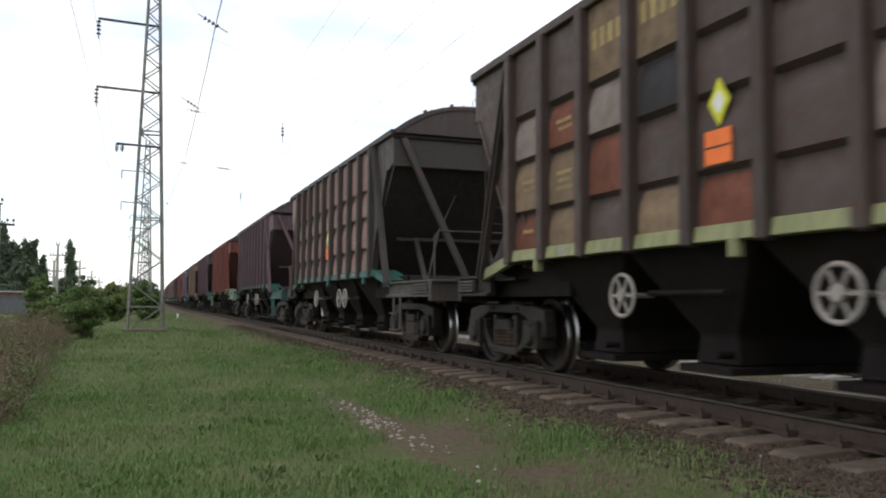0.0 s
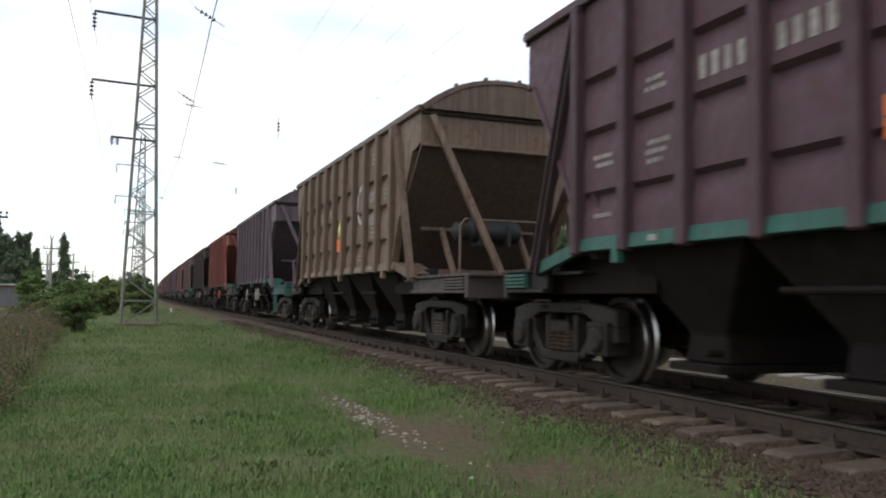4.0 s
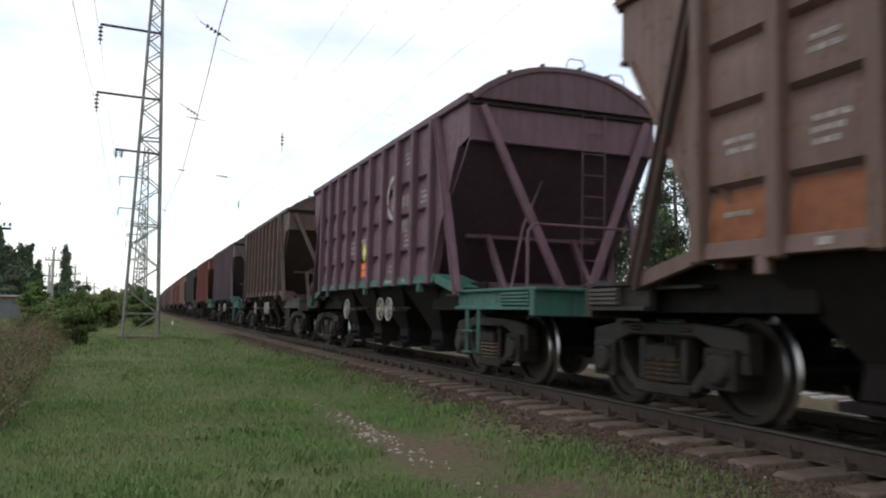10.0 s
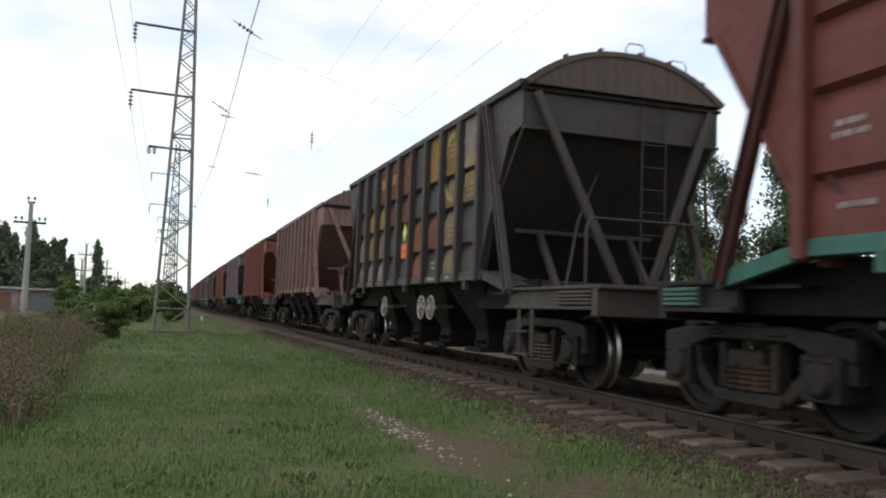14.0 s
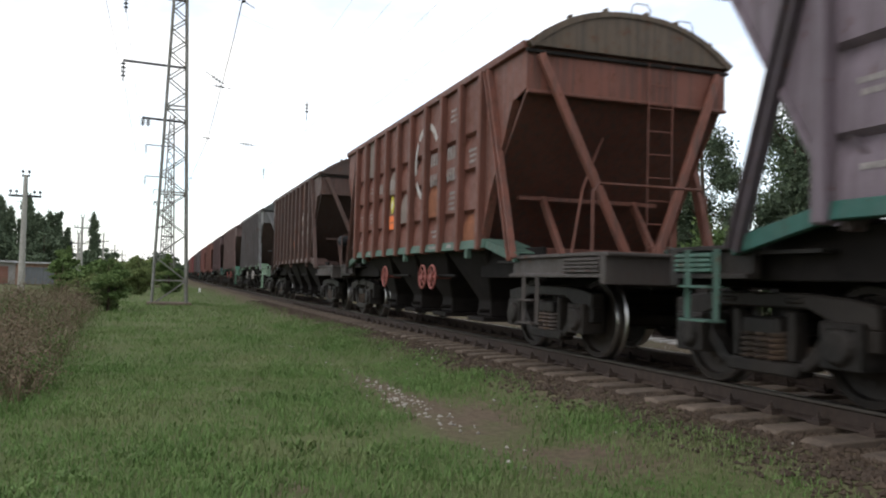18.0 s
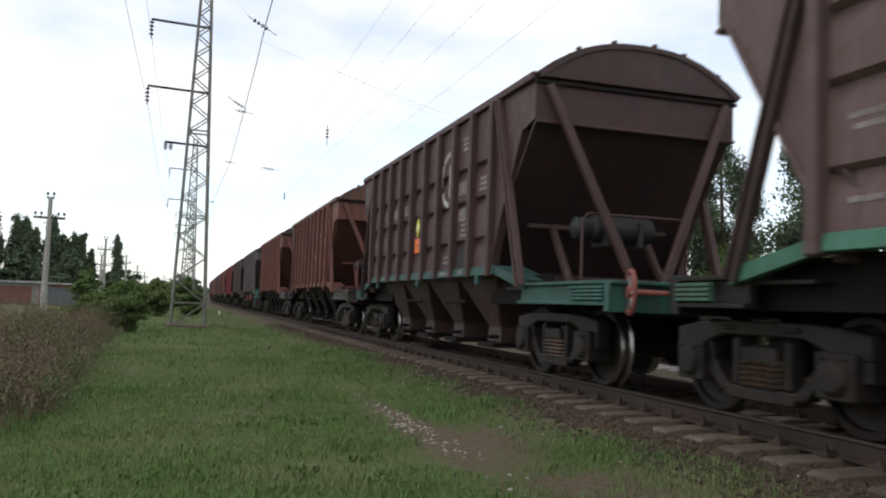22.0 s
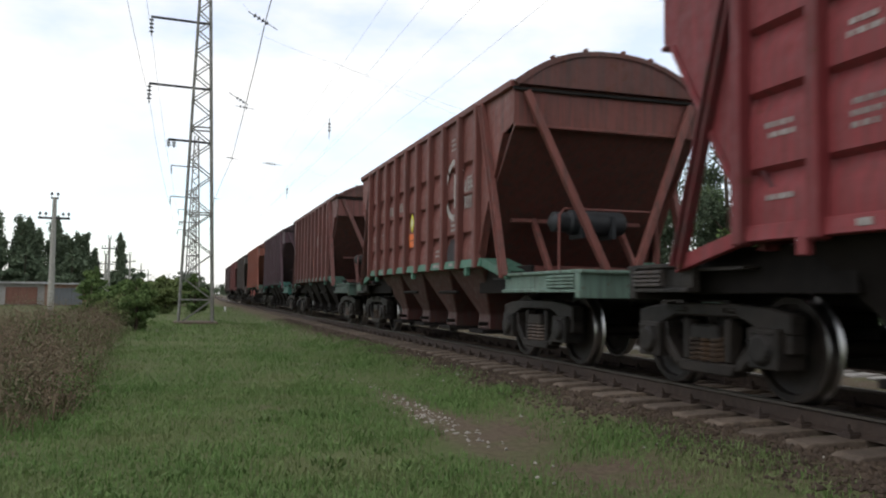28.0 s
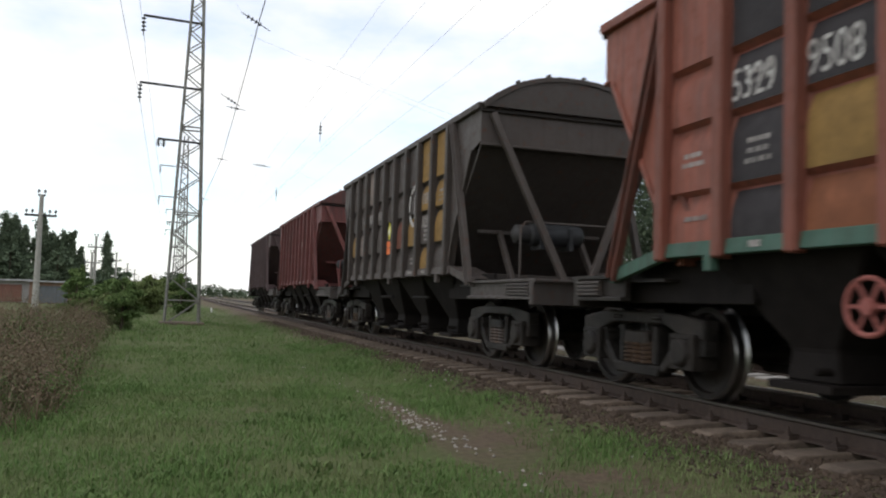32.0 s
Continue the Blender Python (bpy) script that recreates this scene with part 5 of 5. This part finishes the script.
    path = math.exp(-((x - 2.42 - 0.012 * (y - 8)) / 0.24) ** 2) * math.exp(-((y - 8.4) / 2.6) ** 4)
    patch = math.exp(-(((x - 2.85) / 0.46) ** 2 + ((y - 7.4) / 1.1) ** 2)) + 0.9 * math.exp(-(((x - 2.9) / 0.5) ** 2 + ((y - 5.4) / 0.6) ** 2))
    spots = max(0, noise.noise((x * 0.7, y * 0.7, 9)) - 0.25) * 2.0
    stony = max(0, (x - bend(y) - 3.55 - 0.35 * noise.noise((x * 0.3, y * 0.45, 2))) / 0.5)
    return min(1.0, 0.95 * path + patch * 1.1 + spots + stony)


def grass():
    rng = np.random.default_rng(5)
    spots = []
    for y0, y1, x0, x1, n, k in ((-5, 3.4, -4.0, 4.2, 30000, 1.4), (3.4, 7, -2.3, 4.3, 46000, 1.0), (7, 12, -2.6, 4.4, 44000, 1.15), (12, 20, -3.0, 4.8, 30000, 1.5), (20, 36, -4.0, 5.2, 18000, 2.2), (36, 75, -7.0, 5.2, 8000, 3.4)):
        xs, ys = rng.uniform(x0, x1, n), rng.uniform(y0, y1, n)
        for x, y in zip(xs, ys):
            x += bend(y)
            lush = 0.72 + 0.9 * noise.noise((x * 1.0, y * 0.8, 4)) + 0.55 * noise.noise((x * 3.1, y * 3.1, 6))
            if rng.random() < bare(x, y) or rng.random() > 0.55 + lush:
                continue
            spots.append((x, y, hump(x, y), k ** 0.6 * max(0.3, 0.62 + 0.85 * lush) * (0.6 if k < 2 else 0.75)))
    blades("grass", spots, GRASS, "short green grass of the verge, uneven and trampled", 6, lo=0.025, hi=0.085, lean=1.3, width=0.0035)
    tall = []
    for _ in range(230):
        x, y = rng.uniform(2.8, 4.15), rng.uniform(4.4, 22)
        if noise.noise((x * 0.8, y * 0.6, 13)) < -0.12:
            continue
        for _ in range(45):
            px, py = x + rng.normal(0, 0.16), y + rng.normal(0, 0.22)
            if rng.random() < bare(px - 0.25, py):
                continue
            tall.append((px, py, hump(px, py), 1.0 + 0.02 * y))
    blades("grass", tall, GRASS, "taller tufts of grass along the foot of the ballast", 8, lo=0.025, hi=0.085, lean=1.6, width=0.0036)
    weeds = []
    for _ in range(16):
        x, y = rng.uniform(-1.0, 2.0), rng.uniform(4.2, 9)
        for _ in range(26):
            px, py = x + rng.normal(0, 0.09), y + rng.normal(0, 0.09)
            weeds.append((px, py, hump(px, py), 0.75))
    blades("weeds", weeds, LEAF, "low broad-leaved weeds growing in the grass", 9, lo=0.03, hi=0.08, lean=1.8, width=0.012)


grass()


def dry_brush():
    """The thicket of dry brown weeds at the side: many fine stems with seed heads."""
    rng = np.random.default_rng(11)
    spots = []
    for _ in range(24000):
        y = 8.0 + 20 * rng.random() ** 1.25
        x = -1.12 - 0.045 * max(0, y - 11) - 0.35 * noise.noise((0, y * 0.6, 3)) - abs(rng.normal(0, 1.0)) * (1.2 + 0.10 * y) * 0.8
        if noise.noise((x * 0.9, y * 0.55, 17)) < -0.22 and rng.random() < 0.75:
            continue
        edge = min(1, (-1.05 - 0.045 * max(0, y - 11) - x) / 0.7)
        spots.append((x, y, hump(x, y), 0.34 + 0.46 * max(0, edge) + 0.72 * noise.noise((x * 0.75, y * 0.5, 1)) + 0.32 * noise.noise((x * 2.4, y * 2.0, 2))))
    blades("dry_weeds", spots[::2], DRYGRASS, "thicket of dry brown weeds beside the grass", 12, lo=0.30, hi=1.12, lean=1.5, width=0.0035)
    shrubs = [(x, y, z + k * 0.42, 0.22, 0.3, 0.24 * k) for x, y, z, k in spots[::45] if noise.noise((x * 0.6, y * 0.45, 21)) > 0.02]
    tagged(put("green_shrubs", leaf_mesh("green_shrubs", shrubs, 42000, 0.017, 15), LEAF, None, None, "olive green shoots growing through the dry weeds"), category="weeds", kind="stuff")
    under = [(x, y, z, k * 0.7) for x, y, z, k in spots[::3]]
    blades("weeds", under, GRASS, "green undergrowth below the dry weeds", 13, lo=0.25, hi=0.75, lean=0.9, width=0.005)
    blobs = []
    for x, y, z, k in spots[::16]:
        r = 0.20 + 0.2 * rng.random()
        blobs.append((x, y, z + k * (0.10 + 0.78 * rng.random()), r, r * 1.2, r * 0.9))
    tagged(put("seed_heads", leaf_mesh("seed_heads", blobs, 120000, 0.0135, 14), DRYGRASS, None, None, "brown seed heads and twigs of the dry weeds"), category="weeds", kind="stuff")



def leaf_mesh(name, blobs, n, size, seed):
    """Leaves as small folded quads spread through and over a set of blobs (x, y, z, rx, ry, rz)."""
    rng = np.random.default_rng(seed)
    blobs = np.array(blobs)
    vol = blobs[:, 3] * blobs[:, 4] * blobs[:, 5]
    pick = blobs[rng.choice(len(blobs), n, p=vol / vol.sum())]

    def unit(q):
        return q / np.linalg.norm(q, axis=1, keepdims=True)

    d = unit(rng.normal(size=(n, 3))) * rng.random((n, 1)) ** 0.45
    p = pick[:, :3] + d * pick[:, 3:] * (1 + 0.25 * rng.normal(size=(n, 1)))
    a = unit(rng.normal(size=(n, 3)))
    b = unit(np.cross(a, rng.normal(size=(n, 3)))) * 0.55
    s = size * (0.6 + 0.8 * rng.random((n, 1)))
    v = np.stack([p - a * s, p + b * s, p + a * s, p - b * s], 1).reshape(-1, 3)
    k = np.arange(n)[:, None] * 4
    f = np.concatenate([k + (0, 1, 2), k + (0, 2, 3)], 1).reshape(-1, 3)
    me = bpy.data.meshes.new(name)
    me.from_pydata(v.tolist(), [], f.tolist())
    me.materials.append(None)
    return me


dry_brush()


def trunk_mesh(h, r, limbs, seed, spread=1.0):
    rng = random.Random(seed)
    s = Shape()
    lean = rng.uniform(-0.03, 0.03) * h
    pts = [Vector((lean * (i / 6) ** 2, 0.3 * lean * math.sin(i), h * i / 6)) for i in range(7)]
    for i in range(6):
        s.tube(pts[i], pts[i + 1], r * (1 - i / 7), 7, r * (1 - (i + 1) / 7), caps=False)
    for _ in range(limbs):
        k = rng.randint(1, 5)
        a = rng.uniform(0, 2 * math.pi)
        q = pts[k] + Vector((math.cos(a) * spread, math.sin(a) * spread, rng.uniform(0.5, 1.2) * spread))
        s.tube(pts[k], q, r * 0.35 * (1 - k / 9), 5, r * 0.08, caps=False)
    return s.mesh("trunk", smooth=60)


def tree(name, x, y, h, w, label, leaves, size, seed, mat, kind="round", low=0.2, group=""):
    rng = random.Random(seed)
    root = new(name)
    root.location = (x, y, hump(x, y))
    tagged(root, label, "tree" if name != "bush" else "bush", group=group)
    put("trunk", trunk_mesh(h * 0.93, 0.02 * h + 0.03, 9, seed, w * 0.6), BARK, root)
    blobs = []
    n = 16 if kind == "poplar" else 18
    for i in range(n):
        f = (i + 0.5) / n
        z = h * (low + (1 - low) * f)
        if kind == "poplar":
            prof = w * (0.5 + 0.5 * math.sin(math.pi * min(1, f * 0.9 + 0.12)))
            blobs.append((rng.uniform(-0.25, 0.25) * w, rng.uniform(-0.25, 0.25) * w, z, prof * 0.62, prof * 0.62, h * 0.075))
        else:
            prof = w * math.sin(math.pi * (0.12 + 0.83 * f)) ** 0.8
            a = rng.uniform(0, 2 * math.pi)
            blobs.append((math.cos(a) * prof * 0.55, math.sin(a) * prof * 0.55, z, prof * rng.uniform(0.3, 0.55), prof * rng.uniform(0.3, 0.55), h * rng.uniform(0.05, 0.10)))
    put("crown", leaf_mesh("crown", blobs, leaves, size, seed), mat, root)
    return root


# green bush beside the first mast, and shrubs behind it
tree("bush", -1.42, 27.6, 1.55, 0.74, "dense dark green bush beside the lattice mast", 16000, 0.04, 21, LEAF, low=0.02)
tree("bush", -2.25, 27.0, 1.0, 0.5, "light green shrub leaning against the dark bush", 6000, 0.035, 27, LEAFLIGHT, low=0.02)
tree("bush", -3.3, 33.5, 1.6, 0.75, "green shrub behind the dry weeds", 8000, 0.05, 28, LEAF, low=0.02)
tree("bush", -2.75, 36.0, 0.9, 0.7, "low yellow-green bush near the weeds", 7000, 0.05, 22, LEAFLIGHT, low=0.02)
tree("bush", -5.8, 60.0, 2.6, 1.0, "dark green shrub behind the verge", 9000, 0.08, 23, LEAF, low=0.02)
tree("bush", -2.3, 44.0, 1.5, 0.9, "yellow-green shrub of the wild hedge", 9000, 0.06, 25, LEAFLIGHT, low=0.02)
tree("bush", -0.95, 46.0, 2.0, 0.9, "yellow-green shrub behind the lattice mast", 9000, 0.065, 24, LEAFLIGHT, low=0.02)
tree("bush", 0.55, 48.0, 2.1, 0.9, "green shrub behind the lattice mast", 9000, 0.065, 26, LEAF, low=0.02)
for i in range(14):
    r = random.Random(300 + i)
    y = 52 + i * 5.5
    tree("bush", -0.6 - r.uniform(0, 0.055) * y, y, r.uniform(1.0, 1.4) + 0.011 * y, r.uniform(1.2, 1.9), "leafy shrub of the wild hedge along the line", 5000, 0.12, 310 + i, LEAF if i % 3 else LEAFLIGHT, low=0.02, group="hedge shrubs")
for i in range(12):
    r = random.Random(600 + i)
    y = 120 + i * 22
    tree("bush", 0.4 - r.uniform(0, 9) + bend(y), y, r.uniform(3.5, 5.5), r.uniform(3, 5), "distant leafy shrubs beside the track", 1100, 0.36, 640 + i, LEAFDARK, low=0.02, group="far shrubs")
# poplars
for x, y, h, w in ((-10.3, 150, 10.4, 1.35), (-16.6, 120, 10.3, 1.6), (-18.2, 118, 8.6, 1.5), (-15.1, 121, 8.1, 1.2), (-13.6, 120, 8.3, 1.4), (-12.7, 122, 8.6, 0.8), (-17.5, 102, 8.8, 1.5),
                   (-19.5, 100, 9.0, 1.6), (-21.5, 104, 9.6, 1.7), (-23.5, 100, 9.2, 1.6), (-20.2, 119, 8.8, 1.6), (-12.0, 125, 6.6, 1.0), (-27, 105, 9.5, 1.8), (-30, 110, 9.0, 1.8), (-17.8, 110, 9.3, 1.5), (-14.8, 110, 9.0, 1.25), (-13.5, 110, 7.0, 0.9), (-12.6, 110, 7.2, 0.8), (-11.75, 110, 7.5, 0.75)):
    tree("poplar", x, y, h + 0.3, w, "tall narrow dark green poplar", 8000, 0.17, int(1000 + 37 * x + y) % 9973, LEAFDARK, "poplar", 0.04, "row of poplars")
for i in range(16):
    r = random.Random(800 + i)
    tree("tree", -9.0 - 1.9 * i + r.uniform(-1, 1), 98 + r.uniform(-6, 12), r.uniform(3.6, 5.6), r.uniform(1.7, 2.5), "dark leafy tree among the poplars", 5000, 0.18, 820 + i, LEAFDARK, low=0.05, group="trees behind the sheds")
# woods on the far side of the line
for i in range(46):
    r = random.Random(900 + i)
    y = -8 + 2.3 * i + r.uniform(-0.8, 0.8)
    x = 19.0 + r.uniform(-1.0, 2.5) + (3 if i % 3 == 0 else 0)
    h = r.uniform(6.6, 8.8) if i % 5 else r.uniform(9.6, 11.0)
    tree("tree", x, y, h, r.uniform(1.5, 2.1), "tall leafy tree of the wood beyond the tracks", 22000 if 12 < y < 45 else 3000, 0.066 if 12 < y < 45 else 0.16, 950 + i, LEAFDARK if i % 3 else LEAF, "poplar" if i % 2 else "round", 0.04, "wood beyond the tracks")
for i in range(52):
    r = random.Random(1200 + i)
    y = -8 + 2.0 * i
    tree("bush", 15.6 + r.uniform(0, 2.0), y, r.uniform(2.2, 4.0), r.uniform(1.4, 2.0), "leafy undergrowth at the edge of the wood", 7000 if 10 < y < 42 else 2000, 0.07 if 10 < y < 42 else 0.14, 1250 + i, LEAF if i % 2 else LEAFDARK, low=0.02, group="undergrowth beyond the tracks")


def far_wood():
    rng = np.random.default_rng(77)
    blobs = []
    for i in range(240):
        x = -260 + 2.4 * i
        h = rng.uniform(3.0, 6.5)
        blobs.append((x, 430 + rng.uniform(-30, 30), h * 0.45, 3.2, 3, h * 0.55))
    hz = leaf_mesh("far_wood", blobs, 26000, 0.7, 78)
    tagged(put("far_wood", hz, LEAFDARK, None, (0, 0, -0.3), "low line of woods on the horizon"), category="wood", kind="stuff")


far_wood()


# ---------------------------------------------------------------- poles, sheds, marker
def telegraph_pole(x, y, h, s=1.0):
    z = hump(x, y)
    root = new("utility_pole")
    root.location = (x, y, z)
    tagged(root, "grey concrete utility pole with cross arm and insulators", "utility pole", group="utility poles")
    put("shaft", Shape().tube((0, 0, -0.3), (0, 0, h), 0.16 * s, 8, 0.09 * s).mesh("shaft", smooth=50), WOODPOLE, root)
    arm = put("cross_arm", Shape().box(-0.68 * s, 0.68 * s, -0.05, 0.05, h - 1.02, h - 0.92).mesh("cross_arm", 0.01), DARKMETAL, root)
    pin = Shape()
    pin.tube((0, 0, 0), (0, 0, 0.12), 0.015, 5).lathe([(0.1, 0.02), (0.1, 0.065), (0.17, 0.06), (0.22, 0.035), (0.24, 0.0)], 8, 2)
    me = pin.mesh("pin_insulator", smooth=50)
    for px in (-0.6, -0.35, 0.38, 0.62):
        put("pin_insulator", me, INSUL, arm, (px * s, 0, h - 0.92))
    put("top_bracket", Shape().box(-0.16, 0.16, -0.03, 0.03, h - 0.08, h).mesh("top_bracket"), DARKMETAL, root)
    for px in (-0.13, 0.13):
        put("pin_insulator", me, INSUL, root, (px, 0, h))
    return root


POLES = ((-5.87, 42.0, 5.45), (-6.5, 80.0, 5.95), (-6.6, 112.0, 5.9), (-6.8, 145.0, 5.6), (-7.0, 180.0, 5.6))
for x, y, h in POLES:
    telegraph_pole(x, y, h)
telegraph_pole(-7.1, 84.0, 4.7)


def garage_row():
    brick = plain("old_brick", (0.24, 0.13, 0.09), 0.9, 0, 0.3, 5, 0.4, 0.01, (0.30, 0.26, 0.22))
    grey = plain("shed_panel", (0.30, 0.29, 0.28), 0.8, 0, 0.25, 3, 0.3, 0.01)
    roofm = plain("asbestos_roof", (0.33, 0.33, 0.33), 0.9, 0, 0.2, 4, 0.3, 0.01)
    for i in range(9):
        x = -8.6 - 3.25 * i
        root = new("garage")
        root.location = (x, 70.0 + 0.35 * i, hump(x, 70))
        tagged(root, "low brick garage with a grey sheet roof", "garage", group="row of garages")
        put("wall", Shape().box(-1.6, 1.6, 0, 5.5, 0, 1.62).mesh("wall"), brick if i % 3 == 0 else grey, root)
        put("door", Shape().box(-1.1, 1.1, -0.06, -0.002, 0.05, 1.35).mesh("door", 0.01), paint((0.16, 0.07, 0.05) if i % 2 else (0.12, 0.13, 0.14)), root)
        put("roof", Shape().slab([(-1.66, 1.62), (1.66, 1.62), (1.66, 1.78), (-1.66, 1.72)], 1, -0.35, 5.7).mesh("roof", 0.01), roofm, root)


garage_row()
put_top("marker_post", Shape().box(-0.07, 0.07, -0.05, 0.05, -0.1, 0.32).mesh("marker_post", 0.01), PLAC_W, "small white marker post beside the track", "marker", (2.8, 61.0, hump(2.8, 61.0)))


# ---------------------------------------------------------------- stones
def stones(name, spots, mat, label, seed, lo, hi):
    rng = np.random.default_rng(seed)
    base = [(1, 0, 0), (-1, 0, 0), (0, 1, 0), (0, -1, 0), (0, 0, 1), (0, 0, -1)]
    tri = [(0, 2, 4), (2, 1, 4), (1, 3, 4), (3, 0, 4), (2, 0, 5), (1, 2, 5), (3, 1, 5), (0, 3, 5)]
    v, f = [], []
    for x, y, z in spots:
        s = rng.uniform(lo, hi)
        a = rng.uniform(0, math.pi)
        c, d = math.cos(a), math.sin(a)
        sx, sy, sz = s * rng.uniform(0.7, 1.4), s * rng.uniform(0.7, 1.2), s * rng.uniform(0.4, 0.9)
        i = len(v)
        for p in base:
            px, py, pz = p[0] * sx * rng.uniform(0.7, 1.2), p[1] * sy * rng.uniform(0.7, 1.2), p[2] * sz
            px, py = px + rng.normal(0, 0.25) * s, py + rng.normal(0, 0.25) * s
            v.append((x + px * c - py * d, y + px * d + py * c, z + pz))
        f += [tuple(k + i for k in t) for t in tri]
    me = bpy.data.meshes.new(name)
    me.from_pydata(v, [], f)
    me.materials.append(mat)
    return tagged(new(name, me), label, "stones", kind="stuff")


def scatter():
    rng = np.random.default_rng(31)
    bed = []
    for _ in range(13000):
        y = 3.2 + 36 * rng.random() ** 1.7
        x = rng.uniform(3.55, 5.05)
        edge = (x - 3.55) / 0.6
        if rng.random() > edge + 0.12:
            continue
        z = max(hump(x, y), -0.262 - max(0, 4.25 - x) * 0.68)
        bed.append((x + bend(y), y, z + 0.005))
    for _ in range(2600):
        x, y = rng.uniform(3.9, 5.05), rng.uniform(-8, 3.2)
        bed.append((x, y, max(hump(x, y), -0.262 - max(0, 4.25 - x) * 0.68) + 0.005))
    stones("ballast_stones", bed, STONE, "loose crushed stones of the ballast shoulder", 32, 0.014, 0.038)
    pale = []
    for _ in range(140):
        y = 8.5 + rng.normal(0, 1.25)
        x = 2.44 + 0.012 * (y - 8) + rng.normal(0, 0.10)
        pale.append((x, y, hump(x, y) + 0.004))
    for _ in range(50):
        x, y = rng.uniform(2.0, 4.4), rng.uniform(4.6, 16)
        pale.append((x, y, hump(x, y) + 0.01))
    for cx, cy in ((4.56, 4.24), (4.63, 5.3), (3.8, 11.5), (3.95, 15.5)):
        for _ in range(5):
            pale.append((cx + rng.normal(0, 0.06), cy + rng.normal(0, 0.05), -0.225))
    stones("pale_stones", pale, WHITESTONE, "scattered pale limestone chips on the footpath", 33, 0.006, 0.027)
    beyond = []
    for _ in range(5000):
        y = 4 + 45 * rng.random() ** 1.3
        x = rng.uniform(7.4, 10.2)
        beyond.append((x + bend(y), y, -0.255 if x > 8.4 else -0.27))
    stones("ballast_stones", beyond, WHITESTONE, "pale crushed stones between the two tracks", 34, 0.02, 0.05)


scatter()

# ---------------------------------------------------------------- sleepers and fastenings, last
SLEEPER, FASTEN = sleeper_mesh(), clip_mesh()
SPACING = 0.543


def sleepers(cx, first, count, shade, name, label, clips):
    bed = new(name)
    bed.location = (0, 0, 0)
    tagged(bed, label, "sleepers", kind="structure")
    rng = random.Random(7)
    for i in range(count):
        y = first + SPACING * i
        turn = rng.uniform(-0.6, 0.6)
        put("sleeper", SLEEPER, shade, bed, pose(cx + bend(y) + rng.uniform(-0.02, 0.02), y, -0.214 + rng.uniform(-0.006, 0.004), 0, 0, turn))
        if i < clips:
            for sx in (-GAUGE, GAUGE):
                put("rail_fastening", FASTEN, RAIL_SIDE, bed, (cx + bend(y) + sx, y, -0.178))
    rest = Shape()
    for i in range(count, 1100):
        y = first + SPACING * i
        x = cx + bend(y)
        rest.box(x - 1.35, x + 1.35, y - 0.12, y + 0.12, -0.35, -0.192)
    tagged(put("far_sleepers", rest.mesh("far_sleepers"), shade, bed), kind="stuff")
    return bed


PALE_CONCRETE = plain("pale_sleeper_concrete", (0.32, 0.30, 0.275), 0.9, 0, 0.2, 14, 0.5, 0.01, (0.3, 0.28, 0.26))
sleepers(TRACK_X, -9.802, 170, CONCRETE, "sleepers_1", "weathered concrete sleepers half sunk in the ballast", 80)
sleepers(TRACK2_X, -9.802, 100, PALE_CONCRETE, "sleepers_2", "pale concrete sleepers of the second track", 40)


# ---------------------------------------------------------------- what moves
def motions():
    ts = [2.0 * i for i in range(17)]
    for root, k in WAGONS:
        rows = []
        for t in ts:
            y = PITCH * k - PITCH / 2 - travelled(t)
            turn = -math.degrees(math.atan(CURVE * max(0, y)))
            rows.append((t, pose(TRACK_X + BODY_OFF + bend(y), y, 0, 0, 0, turn)))
        walk(root, rows)
    for i, (w, sy, turned) in enumerate(WHEELSETS):
        k = i // 4
        bogie_y = BASE / 2 * (-1 if turned else 1)
        sense = -1 if turned else 1
        seen = [f for f in range(961) if -3 < PITCH * k - PITCH / 2 - travelled(f / 30) + bogie_y < 42]
        rows = [(f / 30, pose(0, sy, WHEEL_R, sense * math.degrees(travelled(f / 30) / WHEEL_R) % 360)) for f in seen] or [(0, pose(0, sy, WHEEL_R))]
        if rows[0][0] > 0:
            rows.insert(0, (0, rows[0][1]))
        if rows[-1][0] < 32:
            rows.append((32, rows[-1][1]))
        walk(w, rows)


motions()
